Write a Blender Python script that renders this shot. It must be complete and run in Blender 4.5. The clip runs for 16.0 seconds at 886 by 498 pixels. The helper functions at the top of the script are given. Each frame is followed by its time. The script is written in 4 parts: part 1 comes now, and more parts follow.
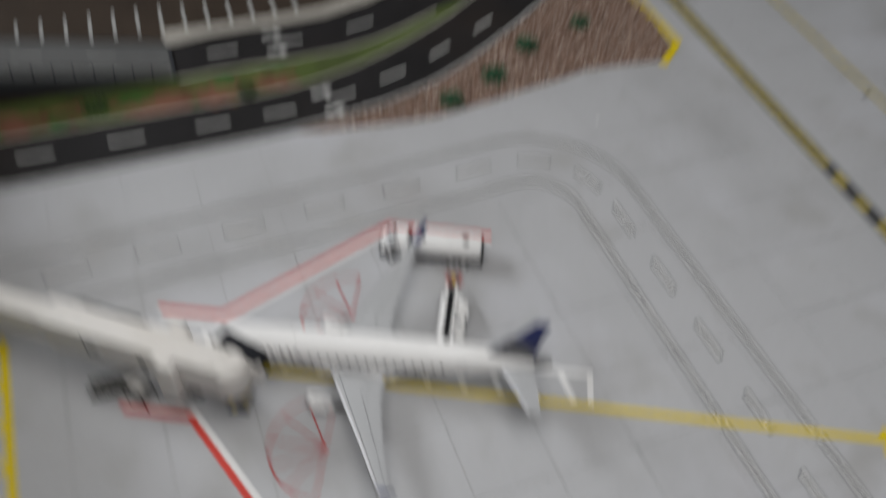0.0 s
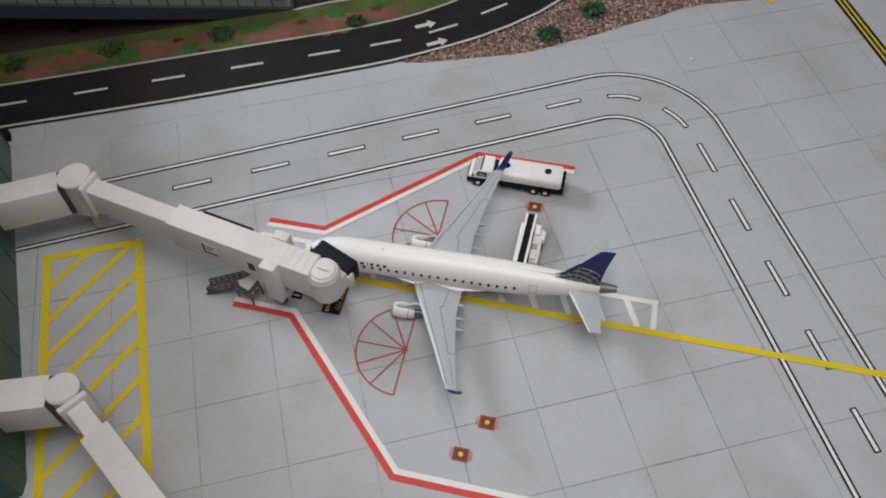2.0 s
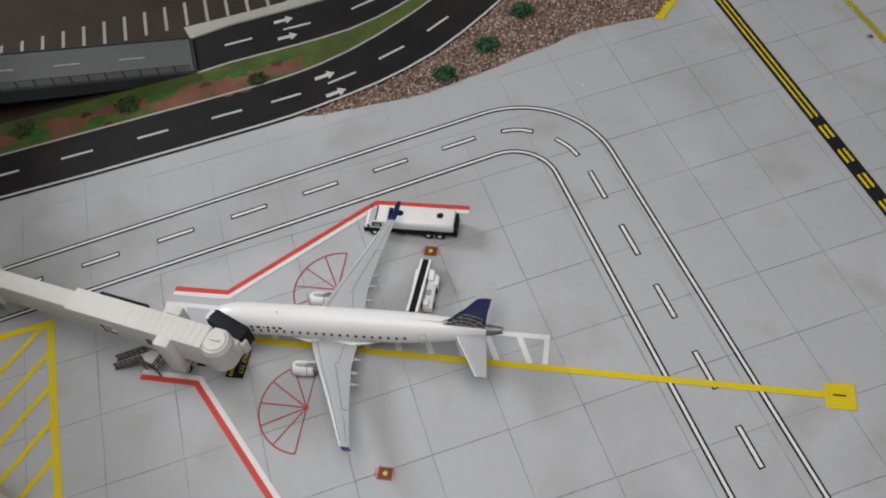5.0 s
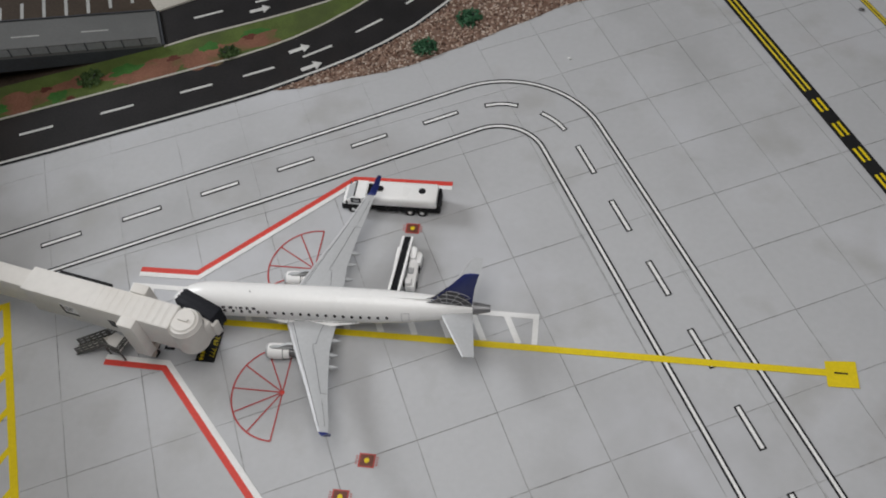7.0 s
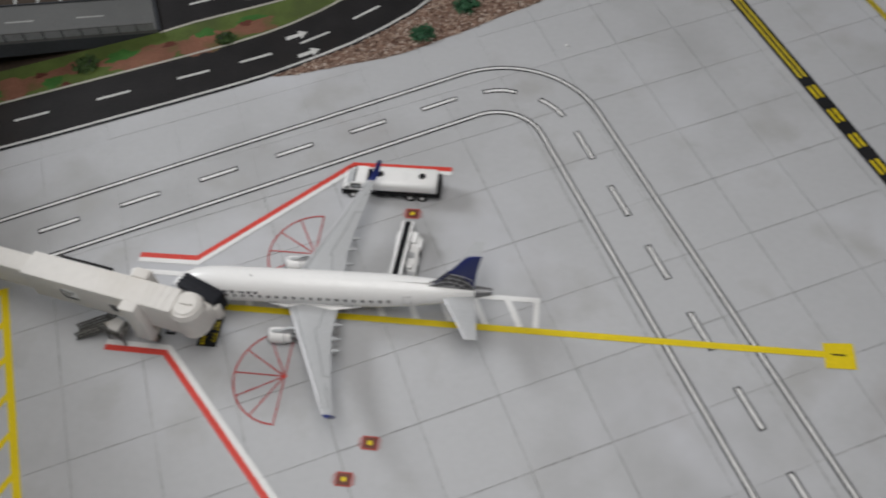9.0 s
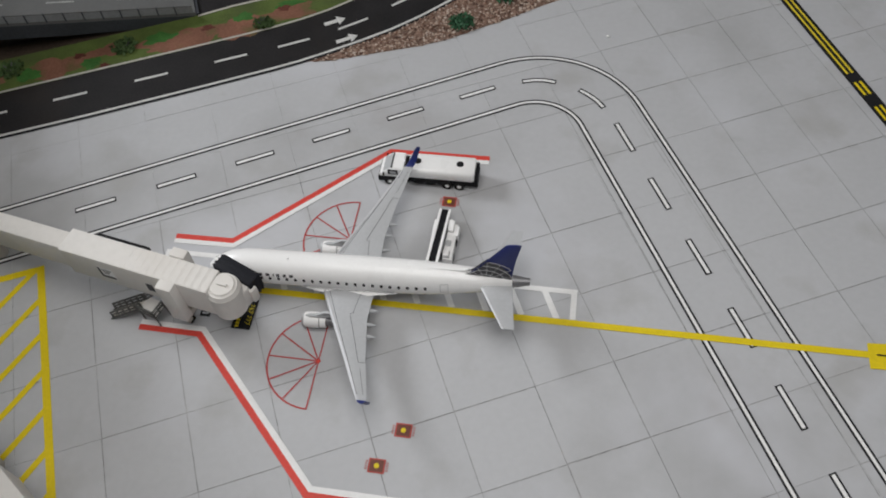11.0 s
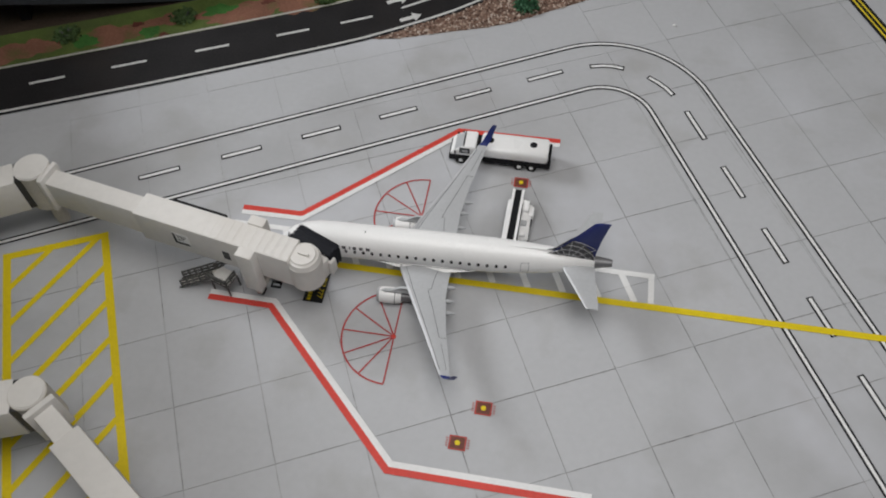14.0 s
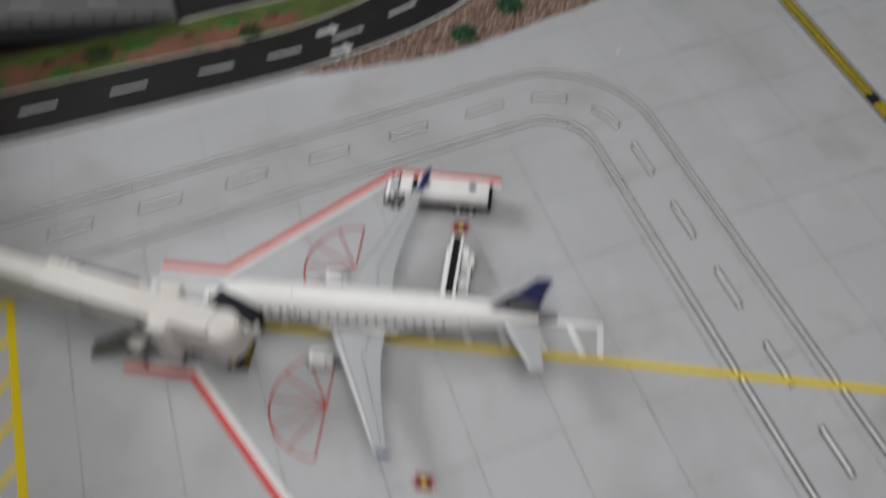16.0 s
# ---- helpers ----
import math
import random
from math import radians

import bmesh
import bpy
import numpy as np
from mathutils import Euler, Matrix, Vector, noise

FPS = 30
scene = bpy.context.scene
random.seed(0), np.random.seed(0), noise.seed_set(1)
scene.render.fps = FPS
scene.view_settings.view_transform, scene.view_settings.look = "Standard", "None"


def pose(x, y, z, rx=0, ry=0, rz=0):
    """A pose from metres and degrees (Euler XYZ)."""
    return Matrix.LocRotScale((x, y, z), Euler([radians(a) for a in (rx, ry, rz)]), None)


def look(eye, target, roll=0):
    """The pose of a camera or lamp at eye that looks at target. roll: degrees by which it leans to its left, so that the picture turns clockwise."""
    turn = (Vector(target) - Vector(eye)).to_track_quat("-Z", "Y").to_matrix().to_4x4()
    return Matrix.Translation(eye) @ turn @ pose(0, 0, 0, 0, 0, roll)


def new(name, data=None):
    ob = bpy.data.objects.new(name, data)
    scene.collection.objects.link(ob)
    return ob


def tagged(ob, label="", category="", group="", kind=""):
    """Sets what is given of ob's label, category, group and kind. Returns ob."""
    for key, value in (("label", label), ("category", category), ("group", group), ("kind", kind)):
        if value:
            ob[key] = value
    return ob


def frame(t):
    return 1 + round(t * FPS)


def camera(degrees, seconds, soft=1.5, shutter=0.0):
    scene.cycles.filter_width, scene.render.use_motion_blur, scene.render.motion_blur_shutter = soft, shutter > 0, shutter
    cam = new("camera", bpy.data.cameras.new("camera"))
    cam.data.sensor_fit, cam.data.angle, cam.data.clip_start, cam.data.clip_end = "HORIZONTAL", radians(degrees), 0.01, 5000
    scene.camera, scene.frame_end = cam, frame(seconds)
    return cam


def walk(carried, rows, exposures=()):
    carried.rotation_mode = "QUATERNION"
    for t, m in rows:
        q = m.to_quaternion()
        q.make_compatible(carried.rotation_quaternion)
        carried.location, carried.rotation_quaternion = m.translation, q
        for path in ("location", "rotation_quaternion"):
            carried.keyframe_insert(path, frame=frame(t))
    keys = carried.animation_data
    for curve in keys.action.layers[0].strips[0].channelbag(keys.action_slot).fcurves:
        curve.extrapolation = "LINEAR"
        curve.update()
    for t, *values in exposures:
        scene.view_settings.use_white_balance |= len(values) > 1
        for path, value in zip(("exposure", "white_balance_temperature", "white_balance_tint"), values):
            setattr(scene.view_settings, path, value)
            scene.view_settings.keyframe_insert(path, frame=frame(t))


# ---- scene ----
cam = camera(56.54, 16.0, soft=1.9, shutter=0.9)
PATH = [
    (0, -0.06400, -0.09740, 0.16240, 40.52, -3.48, 5.34),
    (0.1, -0.05933, -0.09906, 0.15191, 40.10, -3.43, 6.70),
    (0.3, -0.05950, -0.09290, 0.16130, 37.22, -4.00, 7.06),
    (0.5, -0.05854, -0.09263, 0.15900, 35.95, -3.87, 8.05),
    (1, -0.05139, -0.10623, 0.17194, 35.69, 0.17, 12.34),
    (1.5, -0.05434, -0.10693, 0.17244, 35.69, 0.81, 12.58),
    (2, -0.05380, -0.10664, 0.17500, 35.37, 1.14, 12.76),
    (2.5, -0.05502, -0.10816, 0.17387, 35.76, 1.39, 12.78),
    (3, -0.05513, -0.10756, 0.17297, 35.67, 1.59, 12.67),
    (3.5, -0.04909, -0.10084, 0.18117, 35.47, 2.53, 11.73),
    (4, -0.04351, -0.10130, 0.18135, 35.46, 3.68, 10.00),
    (4.5, -0.03378, -0.09828, 0.18457, 35.04, 4.47, 9.68),
    (4.7, -0.02489, -0.09445, 0.18620, 35.15, 4.81, 8.95),
    (7, -0.02863, -0.09316, 0.17360, 35.07, 3.50, 7.31),
    (7.5, -0.02730, -0.09368, 0.17427, 34.85, 3.27, 6.99),
    (8, -0.02254, -0.09229, 0.17428, 34.88, 3.03, 6.50),
    (8.5, -0.02416, -0.08943, 0.16981, 34.37, 3.85, 6.87),
    (9, -0.03194, -0.09606, 0.17279, 34.69, 2.76, 6.71),
    (9.2, -0.03715, -0.09565, 0.16706, 34.61, 2.76, 7.58),
    (11.5, -0.03554, -0.09757, 0.17035, 34.59, 3.06, 8.73),
    (12, -0.03369, -0.09653, 0.16956, 34.26, 3.27, 8.50),
    (12.5, -0.03034, -0.09506, 0.16965, 34.36, 3.49, 8.32),
    (13, -0.04018, -0.09604, 0.16775, 34.37, 3.14, 8.42),
    (13.5, -0.04553, -0.10130, 0.17103, 34.69, 1.40, 8.73),
    (14, -0.05760, -0.10440, 0.16521, 34.89, 0.98, 9.76),
    (14.5, -0.05068, -0.09979, 0.16161, 35.39, 0.42, 9.17),
    (15, -0.05198, -0.09995, 0.16053, 35.18, 0.06, 9.05),
    (15.5, -0.05101, -0.10004, 0.16222, 35.14, -0.28, 8.72),
    (15.7, -0.04890, -0.09870, 0.16130, 35.24, -0.10, 8.87),
    (15.8, -0.04930, -0.09660, 0.15870, 35.34, -0.33, 8.50),
    (15.9, -0.05050, -0.09270, 0.15900, 34.82, 0.06, 8.01),
    (16, -0.05328, -0.08620, 0.16125, 34.94, 0.19, 6.76),
]

walk(cam, [(t, pose(x, y, z, rx, ry, rz)) for t, x, y, z, rx, ry, rz in PATH], exposures=[(0.0, -0.12), (1.0, -0.02), (4.5, 0.02), (7.0, 0.0), (9.0, 0.02), (12.5, 0.0), (15.5, -0.06), (16.0, -0.11)])

# ---- light: a room with a window, and a fill lamp added over the table ----
MM = 0.001
world = bpy.data.worlds.new("room_air")
scene.world = world
world.use_nodes = True
world.node_tree.nodes["Background"].inputs[0].default_value = (0.55, 0.57, 0.6, 1)
world.node_tree.nodes["Background"].inputs[1].default_value = 0.05


def window_light(name, at, target, w, h, watts, colour):
    data = bpy.data.lights.new(name, "AREA")
    data.shape, data.size, data.size_y, data.energy, data.color = "RECTANGLE", w, h, watts, colour
    ob = new(name, data)
    ob.matrix_world = look(at, target)
    return ob


window_light("window_light_west", (-1.06, 0.36, 0.64), (-0.05, 0.0, 0.0), 0.3, 0.3, 7.4, (0.96, 0.98, 1.0))
# unseen fill lamp, added low to brighten the middle of the mat
window_light("added_fill_light", (-0.065, -0.05, 0.31), (-0.065, -0.045, 0.0), 0.24, 0.24, 0.575, (1.0, 0.975, 0.945))


# ---- materials ----
def material(name, colour, rough=0.5, metal=0.0, var=0.12, scale=250.0, bump=0.0, spots=None, by_piece=0.0, coat=0.0, spec=0.35):
    """Two scales of variation in colour and roughness, and a fine relief, at the model's own size."""
    m = bpy.data.materials.new(name)
    m.use_nodes = True
    nt = m.node_tree
    n, l = nt.nodes, nt.links
    bsdf = n["Principled BSDF"]
    geo = n.new("ShaderNodeNewGeometry")
    fine, broad = n.new("ShaderNodeTexNoise"), n.new("ShaderNodeTexNoise")
    fine.inputs["Scale"].default_value, broad.inputs["Scale"].default_value = scale * 5, scale * 0.35
    fine.inputs["Detail"].default_value = broad.inputs["Detail"].default_value = 4
    for k in (fine, broad):
        l.new(geo.outputs["Position"], k.inputs["Vector"])
    add = n.new("ShaderNodeMath")
    add.operation = "ADD"
    l.new(fine.outputs["Fac"], add.inputs[0])
    l.new(broad.outputs["Fac"], add.inputs[1])
    last = add.outputs[0]
    lo_in, hi_in = 0.7, 1.3
    if by_piece:
        info = n.new("ShaderNodeObjectInfo")
        mul = n.new("ShaderNodeMath")
        mul.operation = "MULTIPLY_ADD"
        l.new(info.outputs["Random"], mul.inputs[0])
        mul.inputs[1].default_value = by_piece
        l.new(last, mul.inputs[2])
        last = mul.outputs[0]
        hi_in += by_piece
    ramp = n.new("ShaderNodeMapRange")
    ramp.inputs["From Min"].default_value, ramp.inputs["From Max"].default_value = lo_in, hi_in
    l.new(last, ramp.inputs["Value"])
    mix = n.new("ShaderNodeMix")
    mix.data_type = "RGBA"
    l.new(ramp.outputs[0], mix.inputs["Factor"])
    mix.inputs["A"].default_value = (*[c * (1 - var) for c in colour], 1)
    mix.inputs["B"].default_value = (*[min(1, c * (1 + var)) for c in colour], 1)
    out = mix.outputs["Result"]
    for tint, amount, size, low, high in spots or ():
        blot = n.new("ShaderNodeTexNoise")
        blot.inputs["Scale"].default_value, blot.inputs["Detail"].default_value = size, 5
        l.new(geo.outputs["Position"], blot.inputs["Vector"])
        cut = n.new("ShaderNodeMapRange")
        cut.inputs["From Min"].default_value, cut.inputs["From Max"].default_value = low, high
        cut.inputs["To Max"].default_value = amount
        l.new(blot.outputs["Fac"], cut.inputs["Value"])
        over = n.new("ShaderNodeMix")
        over.data_type = "RGBA"
        l.new(cut.outputs[0], over.inputs["Factor"])
        l.new(out, over.inputs["A"])
        over.inputs["B"].default_value = (*tint, 1)
        out = over.outputs["Result"]
    l.new(out, bsdf.inputs["Base Color"])
    rr = n.new("ShaderNodeMapRange")
    rr.inputs["To Min"].default_value, rr.inputs["To Max"].default_value = max(0.02, rough - 0.08), min(1, rough + 0.1)
    l.new(broad.outputs["Fac"], rr.inputs["Value"])
    l.new(rr.outputs[0], bsdf.inputs["Roughness"])
    bsdf.inputs["Metallic"].default_value = metal
    bsdf.inputs["Specular IOR Level"].default_value = spec
    bsdf.inputs["Coat Weight"].default_value = coat
    if bump:
        b = n.new("ShaderNodeBump")
        b.inputs["Strength"].default_value, b.inputs["Distance"].default_value = 0.6, bump * MM
        l.new(fine.outputs["Fac"], b.inputs["Height"])
        l.new(b.outputs[0], bsdf.inputs["Normal"])
    return m


GREY = material("printed_concrete", (0.465, 0.472, 0.49), 0.6, spec=0.25, var=0.05, scale=120, by_piece=0.35, bump=0.01,
                spots=[((0.34, 0.34, 0.345), 0.8, 14.0, 0.52, 0.7), ((0.375, 0.372, 0.37), 0.65, 45.0, 0.55, 0.68), ((0.53, 0.54, 0.575), 0.75, 20.0, 0.53, 0.68), ((0.36, 0.33, 0.325), 0.35, 28.0, 0.62, 0.74)])
JOINT = material("slab_joint", (0.325, 0.325, 0.33), 0.7, var=0.5, scale=120)
WHITE_PAINT = material("white_marking", (0.78, 0.78, 0.78), 0.5, var=0.06)
ROAD_WHITE = material("road_white_marking", (0.56, 0.56, 0.55), 0.6, var=0.15, scale=500)
WORN_WHITE = material("worn_white_marking", (0.36, 0.365, 0.36), 0.6, var=0.2)
BLACK_PAINT = material("black_marking", (0.016, 0.016, 0.018), 0.6, var=0.2, spec=0.15)
RED_PAINT = material("red_marking", (0.62, 0.06, 0.045), 0.5, var=0.1)
PIT_RED = material("pit_red", (0.42, 0.07, 0.06), 0.5, var=0.15)
FAINT_RED = material("faint_red_lettering", (0.45, 0.2, 0.19), 0.5, var=0.15)
THIN_RED = material("thin_red_marking", (0.43, 0.06, 0.06), 0.5, var=0.12)
YELLOW_PAINT = material("yellow_marking", (0.72, 0.55, 0.01), 0.5, var=0.08)
DARK_YELLOW = material("taxiway_yellow", (0.68, 0.53, 0.03), 0.5, var=0.1)
PIT_BROWN = material("pit_brown", (0.15, 0.045, 0.03), 0.5, var=0.2)
ASPHALT = material("printed_asphalt", (0.019, 0.018, 0.019), 0.6, spec=0.15, var=0.25, scale=300, bump=0.01, spots=[((0.034, 0.026, 0.022), 0.6, 25.0, 0.5, 0.7)])
LOT = material("car_park_asphalt", (0.048, 0.035, 0.026), 0.7, spec=0.15, var=0.25, scale=200)
GRASS = material("printed_grass", (0.085, 0.118, 0.032), 0.8, spec=0.15, var=0.25, scale=400, bump=0.06, spots=[((0.06, 0.075, 0.03), 0.6, 60.0, 0.5, 0.65)])
SOIL = material("printed_soil", (0.19, 0.09, 0.06), 0.85, spec=0.15, var=0.25, scale=300, bump=0.05, spots=[((0.11, 0.10, 0.04), 0.7, 110.0, 0.5, 0.62)])
BRIGHT_GREEN = material("bright_grass_patch", (0.045, 0.13, 0.03), 0.8, spec=0.15, var=0.3, scale=500, bump=0.05)
DARK_SOIL = material("dark_soil_mark", (0.1, 0.035, 0.025), 0.85, spec=0.15, var=0.3, scale=400)
OLIVE = material("verge_bush_green", (0.06, 0.1, 0.036), 0.75, var=0.25, scale=900, spec=0.2)
GRAVEL = material("gravel_bed", (0.2, 0.13, 0.1), 0.8, var=0.5, scale=500, bump=0.2)
KERB = material("kerb_stone", (0.42, 0.40, 0.36), 0.7, var=0.12)
WHITE_MODEL = material("gloss_white_paint", (0.9, 0.9, 0.9), 0.28, var=0.02, coat=0.3)
WING_GREY = material("light_grey_paint", (0.44, 0.45, 0.465), 0.45, var=0.05)
CHROME = material("polished_metal", (0.5, 0.5, 0.515), 0.55, 0.4, var=0.05)
SEAM = material("dark_seam_line", (0.13, 0.13, 0.14), 0.5, var=0.2)
DULL_METAL = material("dull_grey_metal", (0.22, 0.22, 0.23), 0.4, 0.6, var=0.1)
BLUE = material("dark_blue_paint", (0.016, 0.028, 0.165), 0.4, var=0.1)
GLOBE = material("charcoal_paint", (0.06, 0.06, 0.068), 0.4, var=0.1)
GLOBE_LINE = material("pale_grey_line", (0.5, 0.5, 0.52), 0.4, var=0.05)
GLASS_BLACK = material("window_black", (0.01, 0.01, 0.012), 0.3, var=0.1)
BLACK = material("matt_black", (0.01, 0.01, 0.012), 0.65, var=0.2, spec=0.2)
BLACK_CLOTH = material("black_bellows", (0.012, 0.013, 0.018), 0.65, spec=0.2, var=0.3, bump=0.05)
BRIDGE = material("printed_plastic_ivory", (0.72, 0.70, 0.675), 0.65, var=0.04, scale=120, bump=0.012, spots=[((0.66, 0.63, 0.59), 0.5, 60.0, 0.5, 0.68)])
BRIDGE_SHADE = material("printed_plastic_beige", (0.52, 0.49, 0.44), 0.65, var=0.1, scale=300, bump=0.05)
TEAL = material("teal_glazing", (0.03, 0.085, 0.072), 0.3, var=0.15, scale=60)
RAMP_GREY = material("ramp_concrete", (0.13, 0.133, 0.134), 0.8, var=0.08, spots=[((0.1, 0.103, 0.104), 0.6, 50.0, 0.5, 0.7)])
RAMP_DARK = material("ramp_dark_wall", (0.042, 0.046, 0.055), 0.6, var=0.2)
RAIL_GREY = material("railing_grey", (0.23, 0.24, 0.25), 0.5, var=0.15)
DARK_METAL = material("dark_wire_metal", (0.06, 0.06, 0.062), 0.45, 0.5, var=0.2)
LEAF = material("bush_green", (0.04, 0.12, 0.06), 0.7, var=0.35, scale=900)
ROOM_WHITE = material("room_plaster", (0.82, 0.82, 0.81), 0.9, var=0.03, scale=3)
ROOM_FLOOR = material("room_floor_wood", (0.3, 0.2, 0.12), 0.5, var=0.2, scale=6)
STAIR_GREY = material("grey_wire_railing", (0.11, 0.11, 0.105), 0.5, 0.2, var=0.3, scale=500)
TYRE = material("tyre_rubber", (0.018, 0.018, 0.019), 0.75, var=0.2, spec=0.2)


def stones_material():
    m = material("gravel_stones", (0.3, 0.2, 0.16), 0.8, var=0.3, scale=800)
    nt = m.node_tree
    geo = nt.nodes.new("ShaderNodeNewGeometry")
    ramp = nt.nodes.new("ShaderNodeValToRGB")
    e = ramp.color_ramp.elements
    e[0].color, e[1].color = (0.07, 0.04, 0.03, 1), (0.58, 0.5, 0.44, 1)
    for at, c in ((0.25, (0.16, 0.085, 0.06, 1)), (0.55, (0.29, 0.185, 0.14, 1)), (0.8, (0.46, 0.36, 0.29, 1))):
        e.new(at).color = c
    nt.links.new(geo.outputs["Random Per Island"], ramp.inputs[0])
    nt.links.new(ramp.outputs[0], nt.nodes["Principled BSDF"].inputs["Base Color"])
    return m


STONES = stones_material()


# ---- building tools; all lengths below are in millimetres ----
def mesh_from(name, bm, mat, smooth=False, angle=None):
    bmesh.ops.scale(bm, vec=(MM, MM, MM), verts=bm.verts)
    me = bpy.data.meshes.new(name)
    bm.normal_update()
    bm.to_mesh(me)
    bm.free()
    me.materials.append(mat)
    if smooth:
        for p in me.polygons:
            p.use_smooth = True
        if angle:
            me.set_sharp_from_angle(angle=radians(angle))
    return me


def part(name, bm, mat, parent=None, label="", smooth=True, angle=35):
    ob = new(name, mesh_from(name, bm, mat, smooth, angle))
    if parent is not None:
        ob.parent = parent
    if label:
        ob["label"] = label
    return ob


def thing(name, x, y, z, rz, label, category, group="", kind=""):
    ob = new(name)
    ob.empty_display_size = 0.005
    ob.matrix_world = pose(x * MM, y * MM, z * MM, 0, 0, rz)
    return tagged(ob, label, category, group, kind)


def box(bm, x0, x1, y0, y1, z0, z1, bev=0.0, m=None):
    r = bmesh.ops.create_cube(bm, size=1.0)
    vs = r["verts"]
    bmesh.ops.scale(bm, vec=(x1 - x0, y1 - y0, z1 - z0), verts=vs)
    bmesh.ops.translate(bm, vec=((x0 + x1) / 2, (y0 + y1) / 2, (z0 + z1) / 2), verts=vs)
    if m is not None:
        bmesh.ops.transform(bm, matrix=m, verts=vs)
    if bev:
        es = list({e for v in vs for e in v.link_edges})
        bmesh.ops.bevel(bm, geom=es, offset=bev, segments=2, profile=0.5, affect="EDGES")
    return bm


def new_box(*a, **k):
    return box(bmesh.new(), *a, **k)


def prism(pts, z0, z1, bm=None, bev=0.0):
    bm = bm or bmesh.new()
    low = [bm.verts.new((x, y, z0)) for x, y in pts]
    top = [bm.verts.new((x, y, z1)) for x, y in pts]
    k = len(pts)
    fs = [bm.faces.new(top), bm.faces.new(low[::-1])]
    for i in range(k):
        fs.append(bm.faces.new((low[i], low[(i + 1) % k], top[(i + 1) % k], top[i])))
    bmesh.ops.recalc_face_normals(bm, faces=fs)
    if bev:
        bmesh.ops.bevel(bm, geom=[e for e in fs[0].edges], offset=bev, segments=2, profile=0.5, affect="EDGES")
    return bm


def rod(bm, a, b, r, seg=8, r2=None):
    a, b = Vector(a), Vector(b)
    d = b - a
    res = bmesh.ops.create_cone(bm, cap_ends=True, segments=seg, radius1=r, radius2=r if r2 is None else r2, depth=d.length)
    bmesh.ops.transform(bm, matrix=Matrix.Translation((a + b) / 2) @ d.to_track_quat("Z", "Y").to_matrix().to_4x4(), verts=res["verts"])
    return bm


def loft(rings, caps=True, closed=True):
    bm = bmesh.new()
    vs = [[bm.verts.new(p) for p in ring] for ring in rings]
    k = len(vs[0])
    for a, b in zip(vs[:-1], vs[1:]):
        for i in range(k if closed else k - 1):
            bm.faces.new((a[i], a[(i + 1) % k], b[(i + 1) % k], b[i]))
    if caps:
        bm.faces.new(vs[0][::-1])
        bm.faces.new(vs[-1])
    bmesh.ops.recalc_face_normals(bm, faces=bm.faces)
    return bm


def ring(x, zc, hw, hh, k=28, y=0.0):
    return [(x, y + hw * math.cos(2 * math.pi * i / k), zc + hh * math.sin(2 * math.pi * i / k)) for i in range(k)]


def rounded(points, radius, steps=10):
    """A polyline with its inner corners rounded."""
    out = [Vector(points[0])]
    for a, b, c in zip(points[:-2], points[1:-1], points[2:]):
        a, b, c = Vector(a), Vector(b), Vector(c)
        u, v = (a - b).normalized(), (c - b).normalized()
        half = u.angle(v) / 2
        cut = radius / math.tan(half)
        p, q = b + u * cut, b + v * cut
        centre = b + (u + v).normalized() * (radius / math.sin(half))
        s, e = p - centre, q - centre
        turn = s.angle_signed(e)
        for i in range(steps + 1):
            w = s.copy()
            w.rotate(Matrix.Rotation(-turn * i / steps, 2))
            out.append(centre + w)
    out.append(Vector(points[-1]))
    return [(p.x, p.y) for p in out]


def offset_line(pts, d):
    """The polyline shifted to its left by d, mitred."""
    out = []
    for i, p in enumerate(pts):
        a = Vector(pts[max(0, i - 1)])
        b = Vector(pts[min(len(pts) - 1, i + 1)])
        p = Vector(p)
        dirs = [v.normalized() for v in (p - a, b - p) if v.length > 1e-6]
        n = sum((Vector((-v.y, v.x)) for v in dirs), Vector((0, 0))).normalized()
        k = max(0.4, n.dot(Vector((-dirs[0].y, dirs[0].x))))
        out.append(tuple(p + n * (d / k)))
    return out


def ribbon(pts, left, right, z, bm=None):
    """A thin painted strip between two offsets of a line; z is the top of the paint."""
    bm = bm or bmesh.new()
    a, b = offset_line(pts, left), offset_line(pts, right)
    for i in range(len(pts) - 1):
        q = [a[i], b[i], b[i + 1], a[i + 1]]
        bm.faces.new([bm.verts.new((x, y, z)) for x, y in q])
    bmesh.ops.remove_doubles(bm, verts=bm.verts, dist=0.0005)
    bmesh.ops.recalc_face_normals(bm, faces=bm.faces)
    for f in bm.faces:
        if f.normal.z < 0:
            f.normal_flip()
    return bm


def sheet(pts, z, bm=None):
    bm = bm or bmesh.new()
    f = bm.faces.new([bm.verts.new((x, y, z)) for x, y in pts])
    f.normal_update()
    if f.normal.z < 0:
        f.normal_flip()
    bmesh.ops.triangulate(bm, faces=[f])
    return bm


def lettering(name, text, size, x, y, z, rz, mat, parent, squeeze=1.0):
    cu = bpy.data.curves.new(name, "FONT")
    cu.body, cu.size, cu.align_x, cu.align_y, cu.extrude = text, size * MM, "CENTER", "CENTER", 0.00001
    tmp = new("lettering_source", cu)
    me = bpy.data.meshes.new_from_object(tmp.evaluated_get(bpy.context.evaluated_depsgraph_get()))
    bpy.data.objects.remove(tmp)
    me.materials.clear()
    me.materials.append(mat)
    ob = new(name, me)
    ob.parent = parent
    ob.matrix_basis = pose(x * MM, y * MM, z * MM, 0, 0, rz) @ Matrix.Diagonal((squeeze, 1, 1, 1))
    return ob


